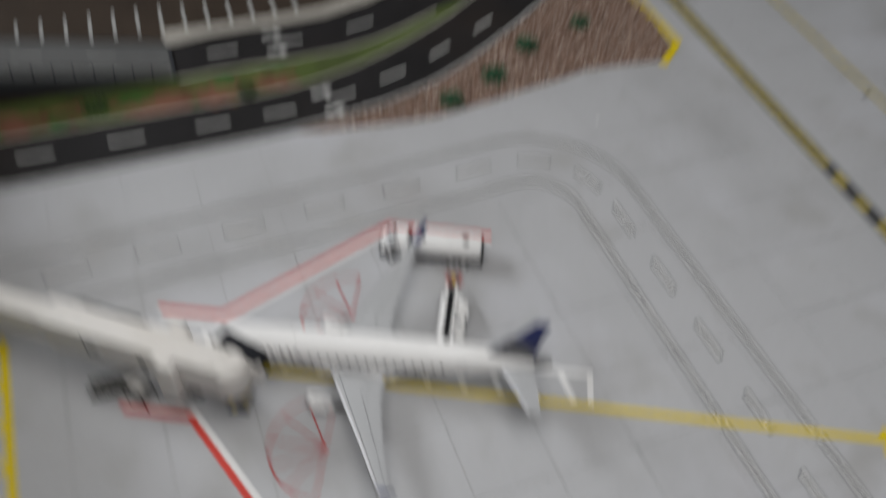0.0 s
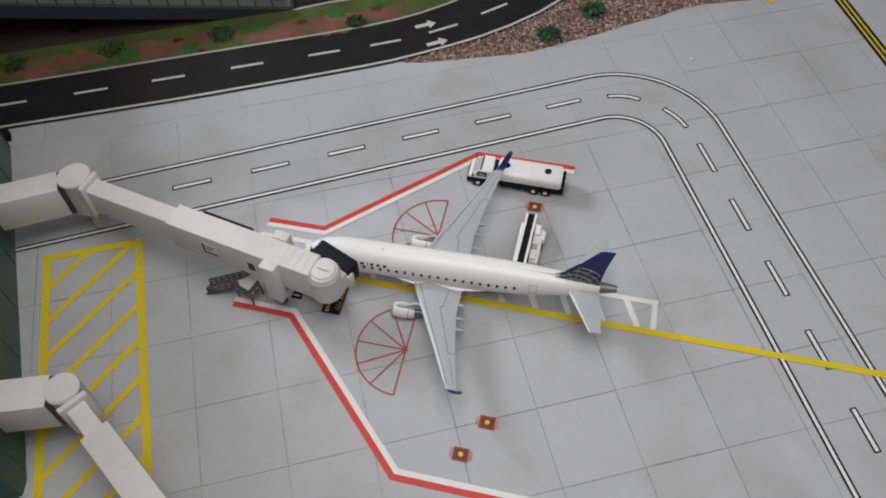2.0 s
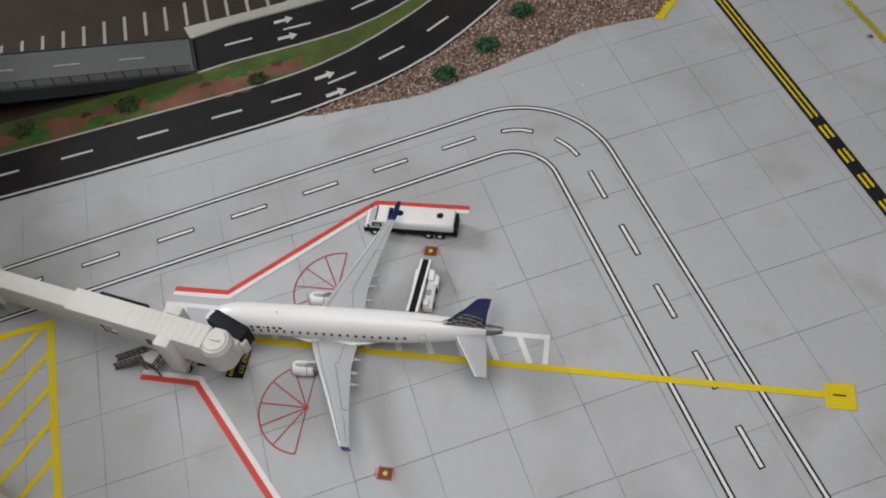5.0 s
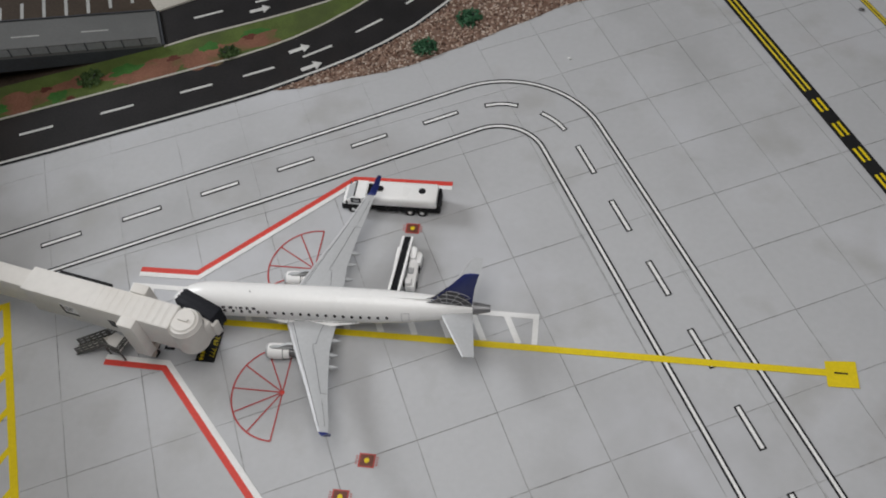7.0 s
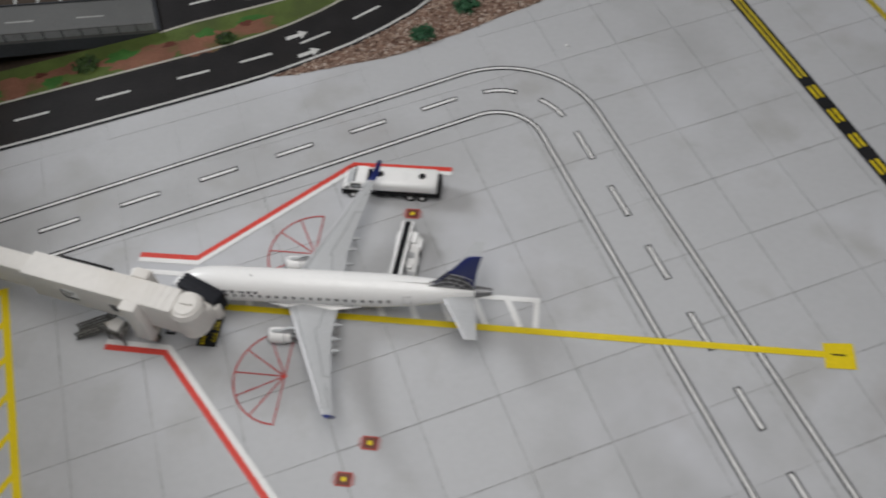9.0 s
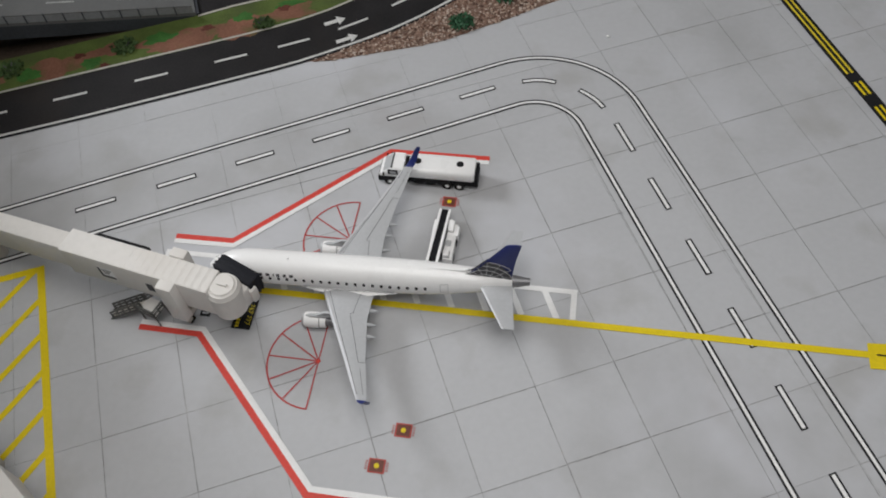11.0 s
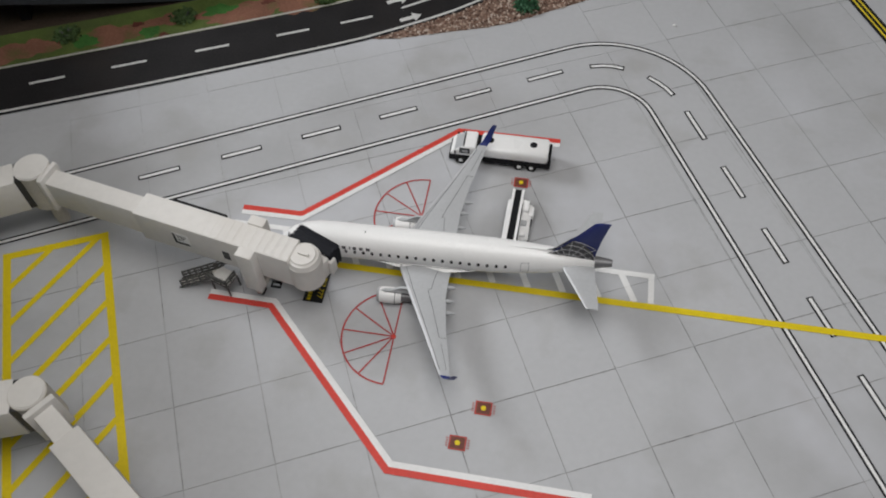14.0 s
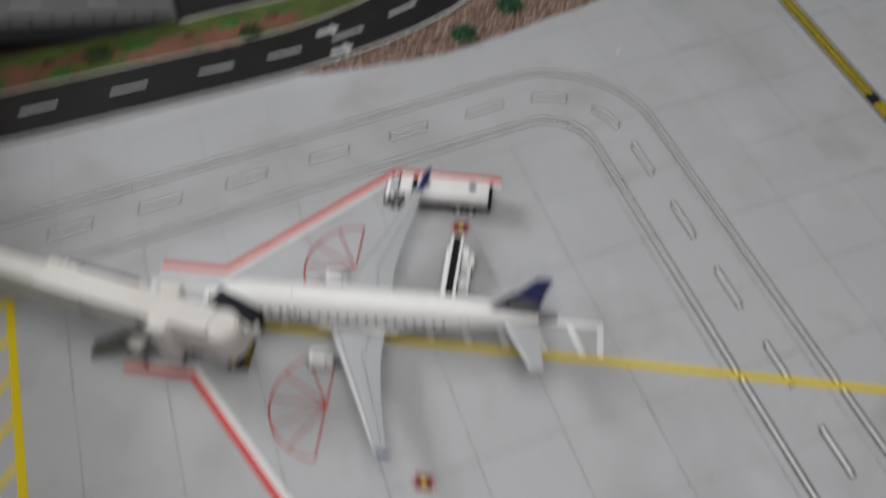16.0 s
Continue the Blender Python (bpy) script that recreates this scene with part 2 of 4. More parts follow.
# ---- the room round the table ----
def room():
    x0, x1, y0, y1, z0, z1, t = -1080, 1600, -1600, 1800, -750, 1650, 80
    tagged(part("floor", new_box(x0, x1, y0, y1, z0 - t, z0), ROOM_FLOOR, smooth=False), "brown wooden floor of the room", "floor", kind="structure")
    tagged(part("ceiling", new_box(x0, x1, y0, y1, z1, z1 + t), ROOM_WHITE, smooth=False), "plain white ceiling of the room", "ceiling", kind="structure")
    tagged(part("wall_north", new_box(x0, x1, y1, y1 + t, z0, z1), ROOM_WHITE, smooth=False), "plain white plaster wall", "wall", kind="structure")
    tagged(part("wall_south", new_box(x0, x1, y0 - t, y0, z0, z1), ROOM_WHITE, smooth=False), "plain white plaster wall", "wall", kind="structure")
    bm = new_box(x0 - t, x0, y0, 200, z0, z1)
    box(bm, x0 - t, x0, 520, y1, z0, z1)
    box(bm, x0 - t, x0, 200, 520, z0, 480)
    box(bm, x0 - t, x0, 200, 520, 800, z1)
    tagged(part("wall_west", bm, ROOM_WHITE, smooth=False), "white plaster wall with a window opening", "wall", kind="structure")
    tagged(part("wall_east", new_box(x1, x1 + t, y0, y1, z0, z1), ROOM_WHITE, smooth=False), "plain white plaster wall", "wall", kind="structure")
    # shade and cord modelled round the added fill lamp
    lamp = thing("added_fill_lamp", -65, -50, 318, 0, "plain white fill lamp added over the table", "lamp")
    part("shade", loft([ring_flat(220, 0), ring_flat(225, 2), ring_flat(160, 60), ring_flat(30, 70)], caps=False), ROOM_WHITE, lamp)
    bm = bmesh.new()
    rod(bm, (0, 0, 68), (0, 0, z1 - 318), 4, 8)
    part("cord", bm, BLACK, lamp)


def ring_flat(r, z, k=32):
    return [(r * math.cos(2 * math.pi * i / k), r * math.sin(2 * math.pi * i / k), z) for i in range(k)]


room()

desk = thing("table", 0, 0, -750, 0, "plain brown wooden table under the model airport", "table")
part("tabletop", new_box(-540, 500, -440, 540, 704, 731.9, bev=3), ROOM_FLOOR, desk)
for x in (-490, 450):
    for y in (-390, 490):
        part("leg", new_box(x - 25, x + 25, y - 25, y + 25, 0, 704.5, bev=3), ROOM_FLOOR, desk)

# ---- ground: the printed mat on its board ----
ground = tagged(part("ground", new_box(-520, 480, -420, 520, -18, -0.12), JOINT, smooth=False),
                "grey printed airport apron mat with concrete slabs", "ground", kind="structure")

ROAD_NEAR = [(-420, -58), (-223, 30), (-205.7, 37.9), (-173.8, 52.7), (-141.4, 68.5), (-124.9, 76.7), (-116.6, 81.1), (-108.4, 86.2), (-100.1, 91.6), (-91.8, 97.5), (-83.6, 104.5), (-75.4, 112.8), (-67.4, 123.4), (-60.8, 133.4), (-52, 148), (-40, 170), (-20, 205), (10, 262)]
ROAD_FAR = [(-420, -42), (-232, 45), (-213.7, 53.5), (-180.7, 69.1), (-146.8, 85.2), (-129.6, 93.6), (-119.8, 99.2), (-112.6, 104.1), (-104.3, 111), (-96.1, 119.2), (-87.8, 128.8), (-82.9, 135.1), (-74, 148), (-66, 162)]
UPPER_LOW = [(-154.7, 98.3), (-144.8, 104), (-133.9, 109.1), (-123.1, 114.2), (-115.9, 117.8), (-106.7, 122.9), (-98.1, 129.6), (-91, 136.8), (-80, 150), (-66, 162)]
UPPER_TOP = [(-162.1, 114.2), (-150.1, 121.9), (-139.1, 127.3), (-127.7, 132.8), (-116, 139), (-103, 150), (-70, 190), (-10, 262)]
GRAVEL_EDGE = [(-116, 80.2), (-107.3, 81.6), (-98.6, 84.6), (-89.9, 87.6), (-81.2, 90.5), (-72.6, 94.5), (-64.1, 100.1), (-55.5, 105.4), (-47, 111.6), (-38.1, 117.3), (-27.9, 125), (-15, 130), (-3.5, 133.8), (1.5, 143), (-6, 165), (-20, 195)]

road = thing("road", -100, 90, 0, 0, "black asphalt two-lane road with white markings", "road", kind="structure")
road.matrix_world = Matrix()
part("carriageway", sheet(ROAD_NEAR + [(-10, 262), (-62, 185)] + ROAD_FAR[::-1], 0.06), ASPHALT, road, smooth=False)
part("upper_carriageway", sheet(UPPER_LOW + [(-62, 185)] + UPPER_TOP[::-1][1:], 0.05), ASPHALT, road, smooth=False)
part("edge_line", ribbon(ROAD_NEAR, -0.1, -0.95, 0.14), ROAD_WHITE, road, smooth=False)
part("edge_line", ribbon(ROAD_FAR, 0.9, 0.1, 0.14), KERB, road, "pale kerb line beside the grass", smooth=False)
part("edge_line", ribbon(UPPER_LOW[:-1], -0.1, -1.0, 0.14), KERB, road, "pale kerb line beside the grass", smooth=False)
part("edge_seam", ribbon(ROAD_NEAR, -0.95, -1.95, 0.13), BLACK_PAINT, road, "dark cut edge of the road sheet", smooth=False)

for x, y, deg in ((-224.6, 39.0, 25.2), (-202.8, 49.1, 25.4), (-181.7, 59.1, 25.3), (-159.8, 69.4, 25.2), (-137.9, 79.7, 25.3), (-120.2, 88.2, 27.0), (-103.7, 98.5, 35.5), (-89.5, 111.4, 42.5), (-76.1, 126.6, 52.0), (-63, 144, 56)):
    p, d = Vector((x, y)), Vector((math.cos(radians(deg)), math.sin(radians(deg))))
    part("lane_dash", ribbon([tuple(p - d * 5.0), tuple(p + d * 5.0)], 0.46, -0.46, 0.16), ROAD_WHITE, road, smooth=False)
for a, b in (((-148.7, 111.9), (-140, 116.0)), ((-130.0, 121.0), (-121.0, 125.0)), ((-108, 133), (-100, 139.5))):
    part("lane_dash", ribbon([a, b], 0.46, -0.46, 0.16), ROAD_WHITE, road, smooth=False)


def arrow(x, y, deg, size=7.0):
    c, s = math.cos(radians(deg)), math.sin(radians(deg))
    shape = [(-0.5, -0.11), (0.12, -0.11), (0.12, -0.3), (0.5, 0.0), (0.12, 0.3), (0.12, 0.11), (-0.5, 0.11)]
    pts = [(x + size * (px * c - py * s), y + size * (px * s + py * c)) for px, py in shape]
    part("direction_arrow", sheet(pts, 0.17), ROAD_WHITE, road, smooth=False)


for x, y, deg in ((-109.7, 99.1, 31), (-104.1, 91.6, 32), (-127.4, 117.4, 25), (-131.2, 125.8, 25)):
    arrow(x, y, deg)

verge = thing("grass_verge", 0, 0, 0, 0, "green grass verge with patches of brown soil", "grass", kind="structure")
VERGE = ROAD_FAR[:] + UPPER_LOW[::-1][1:] + [(-155, 97.8), (-212.2, 71.2), (-420, -25.6)]
part("turf", sheet(VERGE, 0.04), GRASS, verge, smooth=False)


def patch(name, mat, x, y, a, b, deg, seed, z):
    """An uneven patch printed on the verge."""
    rng = random.Random(seed)
    c, s = math.cos(radians(deg)), math.sin(radians(deg))
    ph = [rng.uniform(0, 6.28) for _ in range(4)]
    pts = []
    for i in range(40):
        t = 2 * math.pi * i / 40
        k = 1 + 0.16 * math.sin(3 * t + ph[0]) + 0.12 * math.sin(5 * t + ph[1]) + 0.08 * math.sin(9 * t + ph[2]) + 0.05 * math.sin(14 * t + ph[3])
        u, v = a * k * math.cos(t), b * k * math.sin(t)
        pts.append((x + u * c - v * s, y + u * s + v * c))
    part(name, sheet(pts, z), mat, verge, smooth=False)


for i, (x, y, a, b) in enumerate([(-224, 55.5, 10, 4.6), (-190.5, 71.0, 10, 4.6), (-155.5, 86.8, 14, 4.6), (-140.0, 93.6, 9, 5.0), (-125.5, 102.3, 8.5, 3.8), (-212, 61.5, 7, 3.6), (-178, 79.5, 6, 2.6)]):
    patch("soil_patch", SOIL, x, y, a, b, 25, i + 20, 0.05 + 0.004 * i)
for i, (x, y, a, b) in enumerate([(-198.5, 66.5, 3.6, 2.6), (-163.5, 86.5, 5.0, 2.4), (-139.5, 98.6, 3.2, 2.0), (-181, 73.5, 3.0, 2.4), (-126.5, 106.2, 4.5, 1.6)]):
    patch("grass_patch", BRIGHT_GREEN, x, y, a, b, 25, i + 40, 0.08 + 0.004 * i)
for i, (x, y, a, b) in enumerate([(-186, 76.2, 1.8, 1.2), (-149.5, 92.6, 2.0, 1.3), (-127.5, 104.0, 2.0, 1.4), (-176.5, 73, 1.4, 1.0)]):
    patch("dark_soil_mark", DARK_SOIL, x, y, a, b, 25, i + 60, 0.11)

lot = thing("car_park", 0, 0, 0, 0, "dark brown asphalt car park with white stall lines", "car park", kind="structure")
part("surface", sheet([(-420, -25.6), (-212.2, 71.2), (-155, 97.8)] + UPPER_TOP[:-1] + [(-70, 300), (-420, 300)], 0.03), LOT, lot, smooth=False)
part("pavement", prism(UPPER_TOP[:-1] + [(-74, 193), (-106, 154.5), (-118.5, 143.5), (-129.5, 137), (-151.8, 126.4), (-166.5, 119.8)], 0.0, 0.7, bev=0.15), KERB, lot, "pale stone kerb strip")
for i in range(-9, 7):
    x, y = -165.8 + i * 6.75, 121.4 + i * 2.95
    part("stall_line", ribbon([(x, y), (x - 5.6, y + 12.5)], 0.55, -0.55, 0.1), WORN_WHITE, lot, smooth=False)
gravel = thing("gravel_bed", 0, 0, 0, 0, "reddish brown gravel strip beside the road", "gravel", kind="stuff")
GRAVEL_SHAPE = GRAVEL_EDGE + [(-40, 170), (-52, 148), (-60.8, 133.4), (-67.4, 123.4), (-75.4, 112.8), (-83.6, 104.5), (-91.8, 97.5), (-100.1, 91.6), (-108.4, 86.2), (-116.6, 81.1)]
part("bed", sheet(GRAVEL_SHAPE, 0.05), GRAVEL, gravel, smooth=False)


def inside(x, y, poly):
    hit = False
    for (xa, ya), (xb, yb) in zip(poly, poly[1:] + poly[:1]):
        if (ya > y) != (yb > y) and x < (xb - xa) * (y - ya) / (yb - ya) + xa:
            hit = not hit
    return hit


def loose_stones():
    rng = random.Random(5)
    verts, faces = [], []
    made = 0
    while made < 8500:
        x, y = rng.uniform(-112, 4), rng.uniform(76, 196)
        if not (inside(x, y, GRAVEL_SHAPE) and inside(x - 1.3, y + 1.2, GRAVEL_SHAPE)):
            continue
        made += 1
        r = rng.uniform(0.22, 0.62)
        b = len(verts)
        turn = rng.uniform(0, 3)
        for ang in (0, 1.57, 3.14, 4.71):
            q = r * rng.uniform(0.7, 1.2)
            verts.append((x + q * math.cos(ang + turn), y + q * math.sin(ang + turn), 0.05 + r * 0.3))
        verts.append((x + rng.uniform(-0.1, 0.1), y, 0.06 + r * rng.uniform(0.7, 1.2)))
        verts.append((x, y, 0.0))
        for i in range(4):
            j = (i + 1) % 4
            faces += [(b + i, b + j, b + 4), (b + j, b + i, b + 5)]
    me = bpy.data.meshes.new("stones")
    me.from_pydata([(x * MM, y * MM, z * MM) for x, y, z in verts], [], faces)
    me.materials.append(STONES)
    ob = new("stones", me)
    ob.parent = gravel
    return tagged(ob, "small reddish brown and white stones", kind="stuff")


loose_stones()


def bush(x, y, r, seed, leaf, flat):
    rng = random.Random(seed)
    ob = thing("bush", x, y, 0.05, 0, "small dark green model bush", "bush", "bushes beside the road")
    bm = bmesh.new()
    for i in range(5):
        a = rng.uniform(0, 6.28)
        rod(bm, (0, 0, 0), (0.5 * r * math.cos(a), 0.5 * r * math.sin(a), r * 0.4), 0.09 * r, 5, 0.04 * r)
    part("stems", bm, DARK_METAL, ob)
    verts, faces = [], []
    for i in range(260):
        a, q = rng.uniform(0, 6.28), math.sqrt(rng.random()) * r * (0.8 + 0.3 * math.sin(3 * i + seed))
        z = (0.1 + flat * rng.random() * (1 - 0.5 * (q / r) ** 2)) * r
        c = Vector((q * math.cos(a), q * math.sin(a), z))
        u = Vector((rng.uniform(-1, 1), rng.uniform(-1, 1), rng.uniform(-0.6, 0.6))).normalized() * r * 0.2
        v = u.cross(Vector((rng.uniform(-1, 1), rng.uniform(-1, 1), rng.uniform(-1, 1)))).normalized() * r * 0.12
        b = len(verts)
        verts += [c - u, c + v, c + u, c - v]
        faces.append((b, b + 1, b + 2, b + 3))
    me = bpy.data.meshes.new("leaves")
    me.from_pydata([tuple(p * MM) for p in verts], [], faces)
    me.materials.append(leaf)
    o = new("leaves", me)
    o.parent = ob
    return ob


for i, (x, y, r) in enumerate([(-205, 68, 4.0), (-173.2, 81.5, 4.0), (-132.2, 96, 3.2), (-57.8, 116, 4.0), (-69.8, 101.6, 4.0), (-48, 134, 4.0), (-232, 55, 4.0), (-30, 150, 3.6)]):
    gravelly = x > -100
    bush(x, y, r, i + 1, LEAF if gravelly else OLIVE, 0.45 if gravelly else 0.18)

# ---- painted markings on the apron ----
INNER = rounded([(-199.2, -12.4), (-37.4, 75.7), (40, -80.2)], 13.5, 14)
OUTER = rounded([(-217.1, -2.1), (-29.4, 99.8), (61.5, -78.8)], 29.5, 18)
service = thing("service_road_marking", 0, 0, 0, 0, "white dashed service road lines with black borders", "road marking", kind="structure")
for pts in (INNER, OUTER):
    line = part("edge_line", ribbon(pts, 0.36, -0.36, 0.12), WHITE_PAINT, service, smooth=False)
    part("line_border", ribbon(pts, 0.88, -0.88, 0.08), BLACK_PAINT, line, "black border", smooth=False)


def dash(pts):
    ob = part("dash", ribbon(pts, 0.42, -0.42, 0.12), WHITE_PAINT, service, smooth=False)
    a, b = Vector(pts[0]), Vector(pts[-1])
    d = (b - a).normalized() * 0.35
    part("dash_border", ribbon([tuple(a - d)] + list(pts[1:-1]) + [tuple(b + d)], 0.88, -0.88, 0.08), BLACK_PAINT, ob, "black border", smooth=False)


for i in range(8):
    x, y = -61.3 - 19.3 * i, 72.7 - 10.36 * i
    dash([(x - 4.5, y - 2.45), (x + 4.5, y + 2.45)])
for i in range(8):
    x, y = -19.2 + 9.4 * i, 59.8 - 18.7 * i
    dash([(x - 2.3, y + 4.6), (x + 2.3, y - 4.6)])
dash([(-48.7, 78.4), (-45.5, 79.3), (-42.5, 79.5), (-39.6, 79.0)])
dash([(-32.2, 76.4), (-29.8, 74.9), (-27.6, 73.1), (-25.5, 70.5)])

for pts, d in ((INNER, -2.9), (OUTER, -2.9)):
    leg = offset_line(pts, d)[-2:]
    part("mat_seam", ribbon(leg, 0.055, -0.055, 0.05), JOINT, service, "faint grey seam", smooth=False)

stand = thing("lead_in_line", 0, 0, 0, 0, "yellow stand lead-in line ending in a numbered square", "road marking", kind="structure")
part("line", ribbon([(-112, 0), (36.3, 0)], 0.85, -0.85, 0.16), YELLOW_PAINT, stand, smooth=False)
part("number_square", sheet([(36.2, 2.9), (43.0, 3.4), (43.0, -3.3), (36.1, -3.5)], 0.17), YELLOW_PAINT, stand, smooth=False)
lettering("number", "1", 4.4, 39.6, 0.1, 0.2, 90, BLACK_PAINT, stand)

hatch = thing("white_hatched_strip", 0, 0, 0, 0, "white hatched no-parking strip beside the lead-in line", "road marking", kind="structure")
part("outline", ribbon([(-29.6, 0.9), (-29.6, 8.6), (-132.5, 8.6), (-132.5, 0.9)], 0.7, -0.7, 0.13), WHITE_PAINT, hatch, smooth=False)
for i in range(12):
    x = -36.7 - 8.3 * i
    part("hatch_bar", ribbon([(x, 8.2), (x + 3.4, 0.8)], 0.75, -0.75, 0.14), WHITE_PAINT, hatch, smooth=False)

for side, label in ((1, "red and white stand clearance line"), (-1, "red and white stand clearance line")):
    pts = [(-132.3, 13.5 * side), (-117, 13.7 * side), (-82, 48.0 * side), (-54.8 if side > 0 else -40, 48.2 * side)]
    ob = thing("clearance_line", 0, 0, 0, 0, label, "road marking", "stand clearance lines", "structure")
    part("red_band", ribbon(pts, 0.75 * side, -0.75 * side, 0.15), RED_PAINT, ob, smooth=False)
    part("white_band", ribbon(pts, -0.75 * side, -2.1 * side, 0.145), WHITE_PAINT, ob, smooth=False)

for side in (1, -1):
    ob = thing("engine_danger_fan", -86.8, 17.55 if side > 0 else -17.1, 0, 0, "thin red half-circle fan painted on the apron", "road marking", "engine fans", "structure")
    arc = [(12.0 * math.cos(radians(a)), 12.0 * math.sin(radians(a))) for a in range(90, 271, 6)]
    part("arc", ribbon(arc, 0.2, -0.2, 0.12), THIN_RED, ob, smooth=False)
    bm = bmesh.new()
    rod(bm, (0, 0, 0.02), (0, 0, 0.16), 0.5, 16)
    part("hub_dot", bm, RED_PAINT, ob)
    for a in range(90, 271, 30):
        part("spoke", ribbon([(0, 0), (12.0 * math.cos(radians(a)), 12.0 * math.sin(radians(a)))], 0.17, -0.17, 0.125 + 0.0001 * a), THIN_RED, ob, smooth=False)


def fuel_pit(x, y, rz):
    ob = thing("fuel_pit_marking", x, y, 0, rz, "red square hydrant pit marking with a yellow centre", "road marking", "hydrant pits", "structure")
    part("square", sheet([(-1.85, -1.6), (1.85, -1.6), (1.85, 1.6), (-1.85, 1.6)], 0.12), PIT_RED, ob, smooth=False)
    part("inner_square", sheet([(-1.5, -1.3), (1.5, -1.3), (1.5, 1.3), (-1.5, 1.3)], 0.14), PIT_BROWN, ob, smooth=False)
    bm = bmesh.new()
    rod(bm, (0, 0, 0.1), (0, 0, 0.22), 0.58, 18)
    part("centre_dot", bm, YELLOW_PAINT, ob)
    for k in range(2):
        for h in (-0.85, -0.28, 0.28, 0.85):
            part("text_bar", ribbon([(-2.3 + 4.6 * k, h - 0.17), (-2.3 + 4.6 * k, h + 0.17)], 0.24, -0.24, 0.12), FAINT_RED, ob, smooth=False)


for x, y, rz in ((-63.5, 32.4, 0), (-64.2, -31.2, 0), (-68.5, -39.8, 0)):
    fuel_pit(x, y, rz)

yb = thing("yellow_hatched_box", 0, 0, 0, 0, "yellow hatched keep-clear box on the apron", "road marking", kind="structure")
A, B = Vector((-163.9, -0.6)), Vector((-185.2, -10.6))
DOWN = Vector((29.1, -58.0)).normalized()
E1, E2 = A + DOWN * 104, B + DOWN * 104
part("outline", ribbon([tuple(E1), tuple(A), tuple(B), tuple(E2)], 0.95, -0.95, 0.13), YELLOW_PAINT, yb, smooth=False)
for i in range(-1, 10):
    p = A + DOWN * (-1.2 + 10.3 * i)
    q = B + DOWN * (20.5 + 10.3 * i)
    if i <= 0:
        p = p + (q - p) * ((1.2 - 10.3 * i) / 21.7)
    if (q - E2).dot(DOWN) > 0:
        continue
    part("hatch_bar", ribbon([tuple(p), tuple(q)], 0.75, -0.75, 0.12), YELLOW_PAINT, yb, smooth=False)

taxi = thing("taxiway_edge_line", 0, 0, 0, 0, "double yellow taxiway line on a black band", "road marking", kind="structure")
T0, TD = Vector((42.9, 90.6)), Vector((24.5, -52.0)).normalized()
part("black_band", ribbon([tuple(T0 - TD * 180), tuple(T0 + TD * 220)], 2.2, -2.2, 0.08), BLACK_PAINT, taxi, smooth=False)
for off in (0.8, -0.8):
    part("solid_line", ribbon([tuple(T0 - TD * 180), tuple(T0)], off + 0.34, off - 0.34, 0.12), DARK_YELLOW, taxi, smooth=False)
    for i in range(22):
        a = T0 + TD * (3.6 + 9.95 * i)
        part("dash", ribbon([tuple(a), tuple(a + TD * 5.2)], off + 0.38, off - 0.38, 0.12), YELLOW_PAINT, taxi, smooth=False)
far_line = thing("far_taxiway_line", 0, 0, 0, 0, "thin double yellow taxiway line", "road marking", kind="structure")
F0 = Vector((66.2, 128))
part("black_band", ribbon([tuple(F0 - TD * 150), tuple(F0 + TD * 250)], 1.0, -1.0, 0.08), BLACK_PAINT, far_line, smooth=False)
for off in (0.5, -0.5):
    part("line", ribbon([tuple(F0 - TD * 150), tuple(F0 + TD * 250)], off + 0.3, off - 0.3, 0.12), DARK_YELLOW, far_line, smooth=False)
corner = thing("yellow_corner_marking", 0, 0, 0, 0, "thick yellow painted corner line beside the gravel", "road marking", kind="structure")
part("line", ribbon([(-2.4, 132.6), (3.4, 145.5), (-8, 168), (-40, 215)], 1.5, -1.5, 0.15), YELLOW_PAINT, corner, smooth=False)

sign = thing("aircraft_type_marking", -107.6, -7.0, 0, 0, "black stop-position panel with yellow aircraft type numbers", "road marking", kind="structure")
part("panel", sheet([(-2.4, -4.2), (2.4, -4.2), (2.4, 4.2), (-2.4, 4.2)], 0.18), BLACK_PAINT, sign, smooth=False)
lettering("type_numbers", "767 777", 1.75, 1.2, 0, 0.2, -90, YELLOW_PAINT, sign)
for k in range(3):
    part("text_bar", ribbon([(-1.1, -3.7 + 0.85 * k), (-1.1, -3.1 + 0.85 * k)], 0.45, -0.45, 0.2), YELLOW_PAINT, sign, smooth=False)
for x in (-121.2, -117.3):
    ob = thing("small_stop_marking", x, -7.8, 0, 0, "small black square marking on the apron", "road marking", "small stop squares", "structure")
    part("panel", sheet([(-1.3, -1.0), (1.3, -1.0), (1.3, 1.0), (-1.3, 1.0)], 0.13), BLACK_PAINT, ob, smooth=False)
    part("text_bar", ribbon([(-0.8, -0.05), (0.8, -0.05)], 0.25, -0.25, 0.15), GREY, ob, smooth=False)


